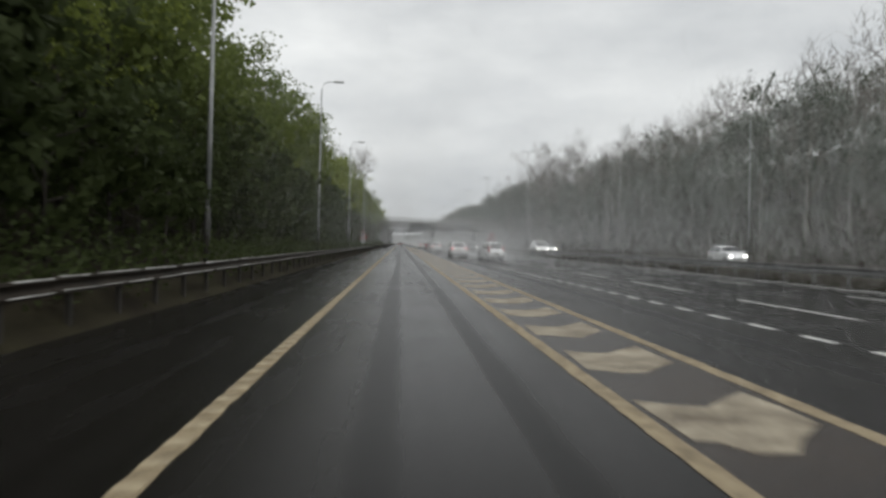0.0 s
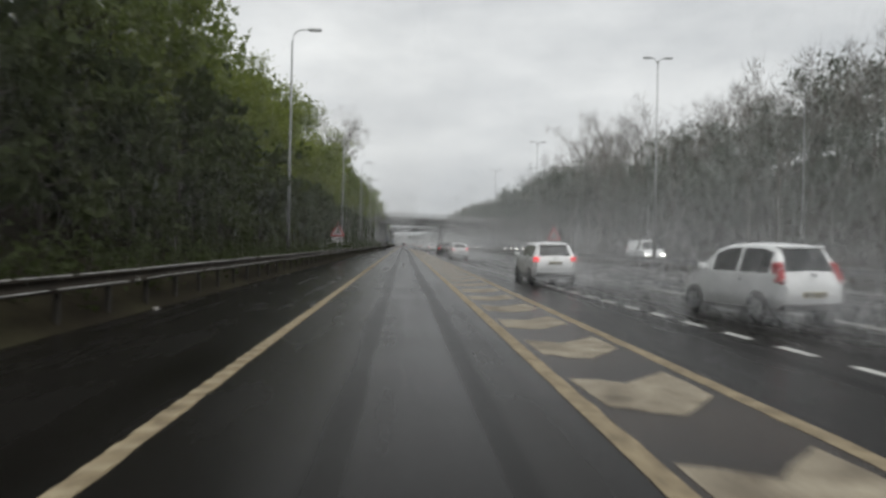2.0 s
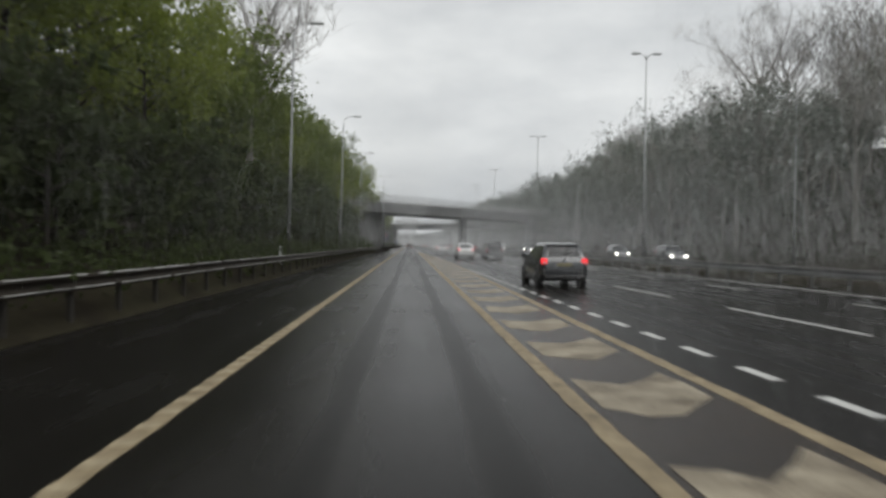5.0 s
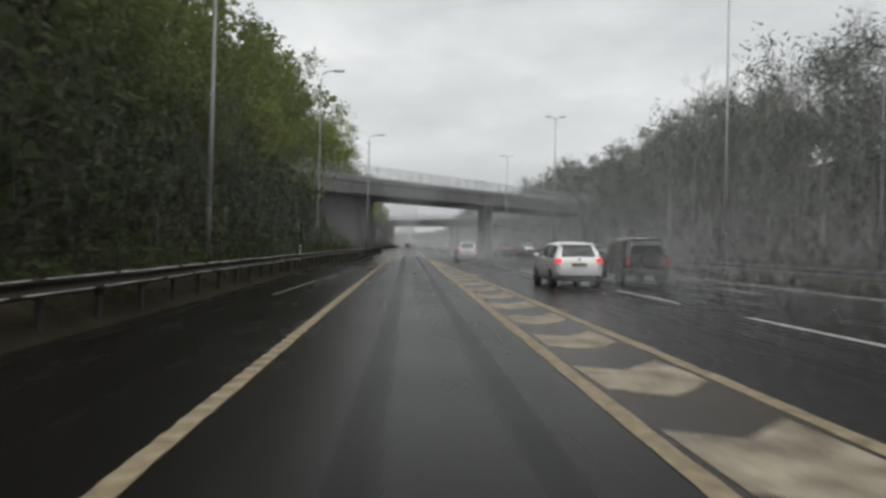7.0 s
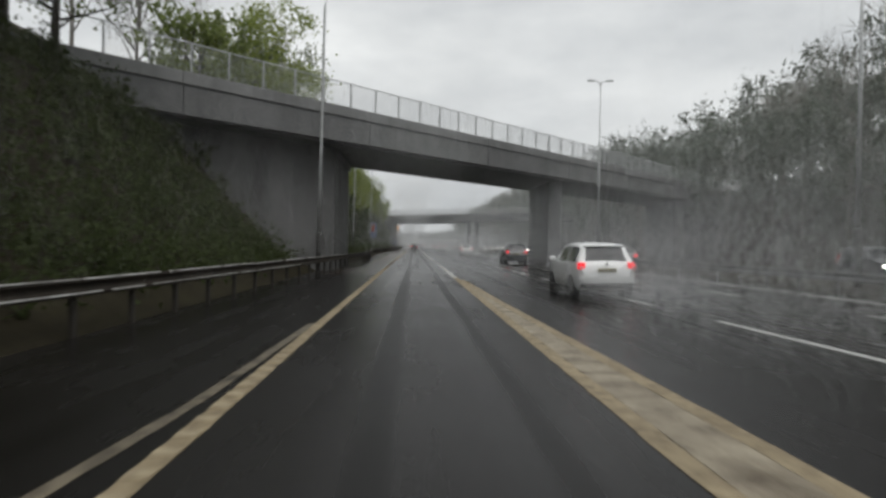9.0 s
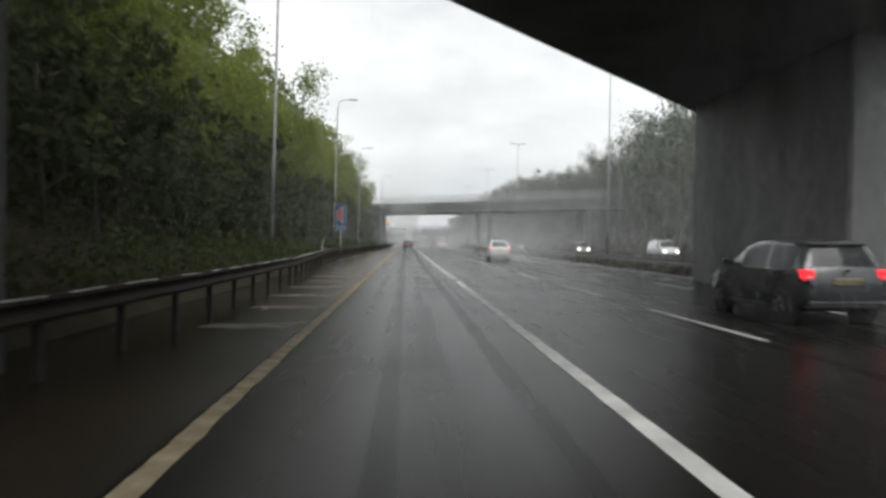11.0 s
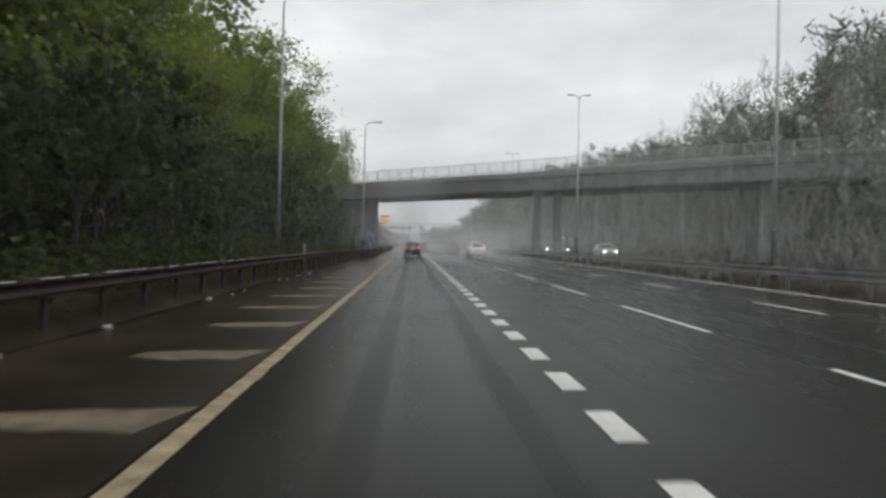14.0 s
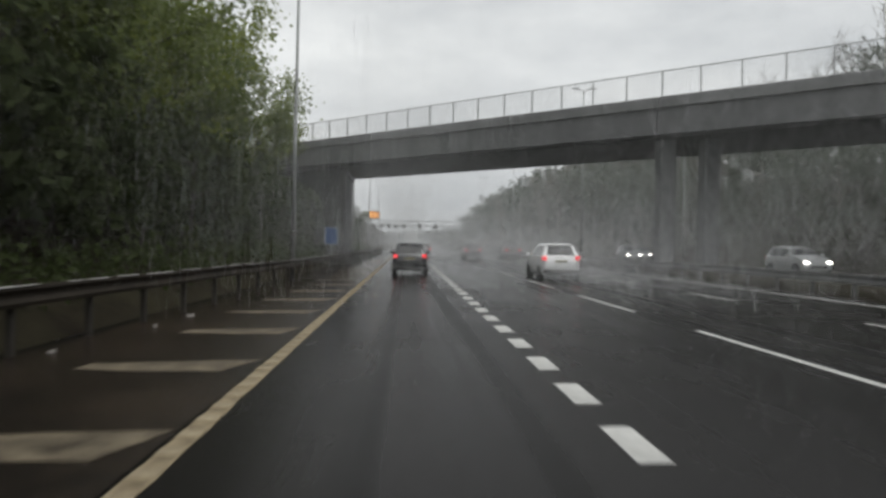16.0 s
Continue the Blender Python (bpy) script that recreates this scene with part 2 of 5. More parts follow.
def part(name, bm, mat, parent, label="", smooth=False):
    ob = new(name, finish(name, bm, mat, smooth))
    ob.parent = parent
    return tagged(ob, label) if label else ob


def thing(name, label, category, group="", kind="", at=None):
    ob = new(name)
    ob.empty_display_size = 0.2
    if at is not None:
        ob.matrix_basis = at
    return tagged(ob, label, category, group, kind)


def solo(name, bm, mat, label, category, group="", kind="", smooth=False):
    return tagged(new(name, finish(name, bm, mat, smooth)), label, category, group, kind)


def box(bm, x0, x1, y0, y1, z0, z1, bevel=0.0, m=None):
    """A block between those bounds, with its edges bevelled."""
    r = bmesh.ops.create_cube(bm, size=1.0)
    vs = r["verts"]
    for v in vs:
        v.co = Vector((x0 + (v.co.x + 0.5) * (x1 - x0), y0 + (v.co.y + 0.5) * (y1 - y0), z0 + (v.co.z + 0.5) * (z1 - z0)))
        if m is not None:
            v.co = m @ v.co
    if bevel:
        es = list({e for v in vs for e in v.link_edges})
        bmesh.ops.bevel(bm, geom=es, offset=bevel, segments=1, affect="EDGES")


def tube(bm, pts, radii, sides=6, cap=True):
    """A tapered tube along points."""
    rings = []
    pts = [Vector(p) for p in pts]
    for i, p in enumerate(pts):
        d = (pts[min(i + 1, len(pts) - 1)] - pts[max(i - 1, 0)]).normalized()
        a = d.orthogonal().normalized() if abs(d.z) > 0.99 else d.cross(Vector((0, 0, 1))).normalized()
        b = d.cross(a)
        r = radii[i] if isinstance(radii, (list, tuple)) else radii
        rings.append([bm.verts.new(p + r * (math.cos(k * math.tau / sides) * a + math.sin(k * math.tau / sides) * b)) for k in range(sides)])
    for q, w in zip(rings, rings[1:]):
        for k in range(sides):
            bm.faces.new((q[k], q[(k + 1) % sides], w[(k + 1) % sides], w[k]))
    if cap:
        bm.faces.new(rings[0])
        bm.faces.new(rings[-1])


def extrude_poly(bm, poly, axis_from, axis_to, place):
    """A prism: a polygon in x, z drawn out along y from axis_from to axis_to."""
    a = [bm.verts.new(place @ Vector((x, axis_from, z))) for x, z in poly]
    b = [bm.verts.new(place @ Vector((x, axis_to, z))) for x, z in poly]
    bm.faces.new(a)
    bm.faces.new(b)
    k = len(poly)
    for i in range(k):
        bm.faces.new((a[i], a[(i + 1) % k], b[(i + 1) % k], b[i]))


# ---------- the lie of the land ----------
Y0 = -40.0


def between(y, pts):
    """A value read along the road from rows of (metres, value)."""
    if y <= pts[0][0]:
        return pts[0][1]
    for (a, p), (b, q) in zip(pts, pts[1:]):
        if y <= b:
            return p + (q - p) * (y - a) / (b - a)
    return pts[-1][1]


def half_lane(y):
    return between(y, [(195, 1.93), (225, 1.89), (290, 1.86), (350, 1.80)])


def gore(y):
    """The far side of the hatched strip, which closes at the end of the merge."""
    return between(y, [(0, 3.62), (170, 3.58), (185, 3.3), (197, 3.05), (206, 2.8), (216, 2.55), (226, 2.28), (238, 2.05)])


def main_shift(y):
    """How far the main carriageway's lanes still lie to the right before the merge."""
    return between(y, [(40, 3.9), (110, 3.3), (170, 2.1), (235, 0.6), (280, 0.0)])


def rail_left(y):
    return between(y, [(215, -5.75), (238, -4.5), (262, -3.95), (274, -4.1), (284, -4.6), (298, -5.75), (330, -5.75), (356, -5.5), (378, -4.35), (392, -4.05), (470, -4.05), (500, -5.5)])


def rail_mid(y):
    """The rail of the central reserve, which draws nearer as the merge ends."""
    return between(y, [(90, 15.7), (128, 15.1), (160, 14.3), (228, 13.1), (258, 12.75)])


def road_z(x):
    """The carriageway falls to the left; the far one, behind the central rail, falls to the right."""
    return CROSSFALL * min(x, 17.0) - 0.012 * max(0.0, x - 18.5)


def ground_z(x, y):
    z = road_z(max(-5.4, min(30.0, x))) - 0.03
    if x < -5.6:
        z += min(0.62, (-5.6 - x) * 0.75)
    if x < -6.8:
        d = -6.8 - x
        z += min(d * 0.35, 1.5) + min(max(0.0, d - 4.3) * 0.95, 13.0) + 0.25 * noise.noise((x * 0.2, y * 0.1, 0)) * min(1, d)
    if x < -6.2:
        face = 244.0 + 1.1446 * (x + 6.6)
        near = max(0.0, min(1.0, (y - face + 24) / 9, (face + 34 - y) / 14))
        z = max(z, z + near * (min(7.2, 0.2 + (-6.7 - x) * 1.28) + 0.3 * noise.noise((x * 0.5, y * 0.3, 7)) - z))
    if x > 30.5:
        d = x - 30.5
        z += min(d * 0.53, 13.2 + 1.5 * math.sin(y * 0.012)) + 0.4 * noise.noise((x * 0.2, y * 0.1, 3)) * min(1, d * 0.3)
    return z


def strip(bm, fl, fr, y0, y1, dz, step=10.0):
    """A sheet on the road between two side lines."""
    n = max(1, int(math.ceil((y1 - y0) / step)))
    prev = None
    for i in range(n + 1):
        y = y0 + (y1 - y0) * i / n
        a, b = fl(y), fr(y)
        row = []
        for k in range(4):
            x = a + (b - a) * k / 3
            row.append(bm.verts.new((x, y, road_z(x) + dz)))
        if prev:
            for k in range(3):
                bm.faces.new((prev[k], prev[k + 1], row[k + 1], row[k]))
        prev = row


bm = bmesh.new()
xs = [-900, -400, -160, -70, -40, -32, -28, -24, -20, -17, -14, -13, -12, -11, -10, -9.2, -8.5, -7.6, -6.8, -6.4, -6.1, -5.6, -2, 3, 10, 17, 18.5, 24, 30, 30.5, 33, 36, 40, 44, 48, 52, 57, 64, 76, 90, 130, 250, 500, 900]
ys = [-300, -120] + [-60 + 8 * i for i in range(33)] + [202 + 3 * i for i in range(34)] + [308 + 8 * i for i in range(79)] + [1000, 1200, 1600, 2200, 3000]
grid = [[bm.verts.new((x, y, ground_z(x, y))) for x in xs] for y in ys]
for r0, r1 in zip(grid, grid[1:]):
    for k in range(len(xs) - 1):
        bm.faces.new((r0[k], r0[k + 1], r1[k + 1], r1[k]))
solo("ground", bm, M_GROUND, "rough wet grass verges and wooded banks beside the road", "ground", kind="structure", smooth=True)

bm = bmesh.new()
strip(bm, lambda y: -5.6, lambda y: 17.0, Y0, 1500, 0.0)
solo("road", bm, M_ASPHALT, "dark wet asphalt carriageway with shiny wheel tracks", "road", kind="structure")
bm = bmesh.new()
strip(bm, lambda y: 18.5, lambda y: 30.2, Y0, 1500, 0.0)
solo("road_opposite", bm, M_ASPHALT, "wet asphalt of the oncoming carriageway", "road", kind="structure")


# ---------- road markings ----------
def line(name, fx, width, y0, y1, label, mat=None):
    bm = bmesh.new()
    worn = lambda y, k: 0.022 * noise.noise((y * 1.7, k, fx(0))) + 0.012 * noise.noise((y * 6.1, k, 3.0))
    strip(bm, lambda y: fx(y) - width / 2 + worn(y, 0.0), lambda y: fx(y) + width / 2 + worn(y, 9.0), y0, min(y1, 400), 0.006, 0.3)
    if y1 > 400:
        strip(bm, lambda y: fx(y) - width / 2, lambda y: fx(y) + width / 2, 400, y1, 0.006, 4.0)
    return solo(name, bm, mat or M_PAINT, label, "road marking", kind="structure")


def ribs(name, x_of, y0, y1, width, label):
    """The raised ribs of the edge line, one every half metre; single pieces along the last stretch, the rest joined."""
    root = thing(name, label, "road marking", kind="structure", at=pose(0, 0, 0))
    bm = bmesh.new()
    box(bm, -width / 2, width / 2, -0.10, 0.10, 0.0, 0.014, 0.004)
    me = finish("rib", bm, M_RIB)
    rest = bmesh.new()
    y = y0
    while y < y1:
        x = x_of(y)
        if 215 < y < 362:
            ob = new("rib", me)
            ob.parent = root
            ob.location = (x, y, road_z(x) + 0.005)
        else:
            box(rest, x - width / 2, x + width / 2, y - 0.10, y + 0.10, road_z(x) + 0.005, road_z(x) + 0.019)
        y += 0.5
    tagged(part("joined_ribs", rest, M_RIB, root), "raised ribs", "", "", "stuff")


line("edge_line", lambda y: 0.05 - half_lane(y), 0.2, Y0, 620, "worn cream ribbed edge line on wet asphalt")
ribs("edge_ribs", lambda y: 0.05 - half_lane(y), 0, 390, 0.185, "raised ribs across the cream edge line")
line("gore_line", half_lane, 0.2, Y0, 240, "worn cream solid line beside the hatching")
line("gore_line", half_lane, 0.2, 240, 276.6, "worn white solid line that leads on to the block dashes", M_WHITE)
line("gore_line", gore, 0.2, Y0, 238, "worn cream solid line beside the hatching")
line("shoulder_line", lambda y: between(y, [(184, -4.0), (191, -3.8), (197, -3.42), (203, -3.05), (207, -2.7), (210.5, -2.42), (214.3, -2.15), (222, -1.98)]), 0.14, 184, 221, "faded line that runs in from the hard shoulder", M_FAINT)


def dashes(name, x_of, y0, y1, length, period, width, label):
    root = thing(name, label, "road marking", kind="structure", at=pose(0, 0, 0))
    bm = bmesh.new()
    box(bm, -width / 2, width / 2, 0, length, 0.0, 0.006)
    me = finish("dash", bm, M_WHITE)
    y = y0
    while y < y1:
        x = x_of(y)
        ob = new("dash", me)
        ob.parent = root
        ob.location = (x, y, road_z(x) + 0.001)
        slant = math.atan2(x_of(y + length) - x, length)
        ob.rotation_euler = (0, -math.atan(CROSSFALL), -slant)
        y += period(y) if callable(period) else period
    return root


dashes("lane_dashes", lambda y: between(y, [(278, 1.86), (292, 1.76)]), 278.26, 560, 1.0, lambda y: 1.94 if y < 324 else 1.862, 0.26, "short broad white block dashes")
dashes("taper_dashes", lambda y: between(y, [(0, 6.75), (57, 5.9), (80, 5.4), (104, 4.88), (158, 3.85)]), 0.1, 158, 0.88, 1.75, 0.16, "short white dashes of the closing taper")
dashes("lane_dashes", lambda y: 5.25 + main_shift(y), 5.0, 620, 5.2, 8.8, 0.13, "long white lane dashes")
dashes("lane_dashes", lambda y: 9.15 + main_shift(y), 8.1, 620, 3.2, 8.8, 0.13, "long white lane dashes")
line("edge_line", lambda y: rail_mid(y) - 0.75, 0.18, Y0, 620, "white solid line along the central rail side", M_WHITE)
dashes("lane_dashes", lambda y: 22.3, 0, 500, 2.0, 9.0, 0.13, "white lane dashes of the oncoming side")
dashes("lane_dashes", lambda y: 26.0, 3, 500, 2.0, 9.0, 0.13, "white lane dashes of the oncoming side")

# hatching: cream chevrons on silted asphalt
bm = bmesh.new()
strip(bm, lambda y: half_lane(y) + 0.1, lambda y: gore(y) - 0.1, Y0, 230, 0.003)
solo("gore_strip", bm, M_SILT, "brown silt and water between the merge lines", "road", kind="structure")
hatch = thing("hatching", "cream chevron bars on silted wet asphalt", "road marking", kind="structure", at=pose(0, 0, 0))
rng = random.Random(5)
y = 0.4
while y < 206:
    bm = bmesh.new()
    edge = between(y, [(150, 0.2), (195, 0.12)])
    a, b = half_lane(y) + edge, gore(y) - edge - 0.02
    w = b - a
    pts = [(0, 0), (0.22, -0.14), (0.45, -0.28), (0.66, -0.02), (0.95, 0.42), (0.99, -0.3), (1.0, -0.98), (0.73, -1.41), (0.5, -1.77), (0.26, -1.7), (0.13, -1.5), (0.0, -1.43)]
    bm.faces.new([bm.verts.new((a + w * (px + rng.uniform(-0.03, 0.03)), y + py * min(1, w / 1.1 + 0.2) + rng.uniform(-0.07, 0.07), road_z(a) + 0.0075 + CROSSFALL * w * px)) for px, py in pts])
    part("hatch_bar", bm, M_CHEV, hatch)
    y += 3.19 if y < 99 else 3.147
bm = bmesh.new()
strip(bm, lambda y: half_lane(y) + 0.102, lambda y: gore(y) - 0.102, 208.5, 236.5, 0.0058, 0.5)
part("merged_band", bm, M_CHEV, hatch, "worn cream band where the two lines meet")
hatch = thing("hatching", "faded cream bars on the silted hard shoulder", "road marking", kind="structure", at=pose(0, 0, 0))
y = 262.35
while y < 420:
    bm = bmesh.new()
    r = rng.uniform(0.8, 1.3)
    pts = [(-1.93, 0.50), (-2.45, 0.40), (-3.0, 0.38), (-2.75 - r, 0.26), (-2.85 - r, -0.14), (-3.1, -0.38), (-2.6, -0.36), (-2.22, -0.40)]
    bm.faces.new([bm.verts.new((px + rng.uniform(-0.05, 0.05) if px < -2.1 else px, y + py + rng.uniform(-0.05, 0.05), road_z(px) + 0.0075)) for px, py in pts])
    part("hatch_bar", bm, M_FADED, hatch)
    y += 3.57
bm = bmesh.new()
strip(bm, lambda y: -5.35 + 0.12 * math.sin(y * 0.7) + 0.1 * math.sin(y * 1.9), lambda y: -half_lane(y) - 0.1, 244, 420, 0.003, 2.0)
solo("shoulder_silt", bm, M_SILT, "brown silt along the hard shoulder", "road", kind="structure")


# Added dark hump: backs the central rail so the gap below reads dark.
bm = bmesh.new()
prev = None
for i in range(-2, 250):
    y = i * 2.5
    x0 = rail_mid(y) + 0.14
    x1 = min(18.45, x0 + 2.6)
    hump = 0.30 + 0.05 * noise.noise((y * 0.21, 2.0, 5.0))
    cut = [bm.verts.new((x, y, road_z(x) + h)) for x, h in ((x0, -0.02), (x0 + 0.22, hump * 0.8), ((x0 + x1) / 2, hump), (x1 - 0.22, hump * 0.8), (x1, -0.02))]
    if prev:
        for k in range(4):
            bm.faces.new((prev[k], prev[k + 1], cut[k + 1], cut[k]))
    prev = cut
solo("central_reserve", bm, M_GROUND, "added low dark hump that backs the gap under the central rail", "ground", kind="structure", smooth=True)


# ---------- safety rails ----------
def rail(name, x_of, y0, y1, top, label, base, steel, lip_to=0, side=1, upright=None):
    root = thing(name, label, "crash barrier", at=pose(0, 0, 0))
    prof = [(-0.05, top), (0.06, top), (0.075, top - 0.05), (0.025, top - 0.12), (0.025, top - 0.16), (0.075, top - 0.23), (0.06, top - 0.29), (-0.02, top - 0.29), (-0.02, top - 0.05)]
    y = y0
    while y < y1:
        bm = bmesh.new()
        xa, xb = x_of(y), x_of(y + 6.39)
        lean = rng.uniform(-0.012, 0.012)
        a = [bm.verts.new((xa + px * side, y, pz + base(xa) + lean)) for px, pz in prof]
        b = [bm.verts.new((xb + px * side, y + 6.39, pz + base(xb) - lean)) for px, pz in prof]
        k = len(prof)
        for i in range(k):
            bm.faces.new((a[i], a[(i + 1) % k], b[(i + 1) % k], b[i]))
        bm.faces.new(a)
        bm.faces.new(b)
        beam = part("beam", bm, steel, root)
        # pale strips carry the painted wet sheen along the worn rail edges
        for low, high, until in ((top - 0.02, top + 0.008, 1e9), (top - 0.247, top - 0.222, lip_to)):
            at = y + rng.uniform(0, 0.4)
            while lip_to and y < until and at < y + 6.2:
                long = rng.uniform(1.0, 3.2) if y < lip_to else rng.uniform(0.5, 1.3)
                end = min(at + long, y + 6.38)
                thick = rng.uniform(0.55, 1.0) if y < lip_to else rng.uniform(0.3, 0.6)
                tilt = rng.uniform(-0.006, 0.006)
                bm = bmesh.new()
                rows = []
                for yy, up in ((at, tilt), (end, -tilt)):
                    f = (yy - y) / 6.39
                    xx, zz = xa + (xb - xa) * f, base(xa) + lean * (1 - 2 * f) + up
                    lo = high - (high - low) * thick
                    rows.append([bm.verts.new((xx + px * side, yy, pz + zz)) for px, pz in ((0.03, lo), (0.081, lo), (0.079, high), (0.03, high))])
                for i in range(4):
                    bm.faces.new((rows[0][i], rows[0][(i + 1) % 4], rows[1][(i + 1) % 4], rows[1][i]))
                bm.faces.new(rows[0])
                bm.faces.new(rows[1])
                part("worn_edge", bm, M_LIP, beam, "worn edge with painted wet sheen")
                at = end + (rng.uniform(0.05, 0.5) if y < lip_to else rng.uniform(0.25, 0.9))
        y += 6.4
    bm = bmesh.new()
    box(bm, -0.065 * side - 0.045, -0.065 * side + 0.045, -0.06, 0.06, -0.35, top - 0.03, 0.008)
    me = finish("post", bm, upright or M_RAILDARK)
    y = y0 + 0.8
    while y < y1:
        ob = new("post", me)
        ob.parent = root
        ob.location = (x_of(y), y, base(x_of(y)))
        y += 2.13
    return root


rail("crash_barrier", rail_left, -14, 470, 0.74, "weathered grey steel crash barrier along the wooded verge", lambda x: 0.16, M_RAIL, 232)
rail("crash_barrier", rail_mid, 0, 480, 0.74, "weathered grey steel crash barrier in the central reserve", lambda x: road_z(x), M_MIDRAIL, 1, -1, M_MIDPOST)


# ---------- lamp columns ----------
def lamp_column():
    root = thing("street_lamp", "tall tapered galvanised lamp column with a flat lantern", "street lamp", "lamp columns along the road")
    bm = bmesh.new()
    tube(bm, [(0, 0, 2.1), (0, 0, 6), (0, 0, 12.7), (0.1, 0, 13.2), (0.4, 0, 13.42), (1.0, 0, 13.48)], [0.085, 0.07, 0.05, 0.042, 0.038, 0.035], 10)
    part("column", bm, M_STEEL, root, smooth=True)
    bm = bmesh.new()
    tube(bm, [(0, 0, -0.3), (0, 0, 2.05), (0, 0, 2.12)], [0.105, 0.10, 0.088], 12)
    part("base_section", bm, M_LAMPBASE, root, "grey base with shade put into its colour", smooth=True)
    bm = bmesh.new()
    box(bm, 0.9, 1.7, -0.14, 0.14, 13.4, 13.54, 0.04)
    part("lantern", bm, M_STEEL, root, "flat grey lantern")
    bm = bmesh.new()
    box(bm, -0.02, 0.10, -0.14, -0.115, 0.5, 1.15, 0.005)
    part("hatch_door", bm, M_RAILDARK, root)
    return root


LAMPS = [(-6.6, -9), (-6.6, 23.8), (-6.6, 55.6), (-6.6, 88.5), (-6.6, 124.4), (-6.6, 157), (-6.6, 186.4), (-6.6, 214.6), (-4.55, 240.7), (-6.6, 283.7), (-6.6, 312.5), (-6.6, 345), (-4.8, 379.6), (-6.2, 430), (-6.2, 464), (-6.2, 500)]
first = lamp_column()
for i, (lx, ly) in enumerate(LAMPS):
    m = pose(lx, ly, ground_z(lx, ly), 0, random.uniform(0.2, 1.2), 0)
    if i == 0:
        first.matrix_basis = m
    else:
        copy_thing(first, m)
for ly in (62, 100, 135, 172, 208, 246, 284, 318, 352, 390, 428, 466):
    copy_thing(first, pose(31.2, ly, ground_z(31.2, ly), 0, 0, 180))



def twin_lamp():
    root = thing("street_lamp", "tall grey lamp column with two arms in the central reserve", "street lamp", "twin lamp columns in the reserve")
    bm = bmesh.new()
    tube(bm, [(0, 0, 2.1), (0, 0, 6), (0, 0, 13.3)], [0.065, 0.055, 0.038], 10)
    part("column", bm, M_STEEL, root, smooth=True)
    bm = bmesh.new()
    tube(bm, [(0, 0, -0.3), (0, 0, 2.05), (0, 0, 2.12)], [0.13, 0.125, 0.10], 12)
    part("base_section", bm, M_LAMPBASE, root, "grey base with shade put into its colour", smooth=True)
    for sx in (-1, 1):
        bm = bmesh.new()
        tube(bm, [(0, 0, 13.1), (sx * 0.1, 0, 13.32), (sx * 0.25, 0, 13.42), (sx * 0.45, 0, 13.46)], [0.04, 0.035, 0.03, 0.028], 8)
        arm = part("arm", bm, M_STEEL, root, smooth=True)
        bm = bmesh.new()
        box(bm, min(sx * 0.4, sx * 0.95), max(sx * 0.4, sx * 0.95), -0.11, 0.11, 13.42, 13.52, 0.03)
        part("lantern", bm, M_STEEL, arm, "flat grey lantern")
    return root


twin = twin_lamp()
for i, ly in enumerate((91, 128.5, 160, 194, 228.5, 258, 296, 335, 366, 403, 438, 474)):
    lx = rail_mid(ly) + 0.55
    m = pose(lx, ly, road_z(lx) - 0.02, 0, 0, 0)
    if i == 0:
        twin.matrix_basis = m
    else:
        copy_thing(twin, m)


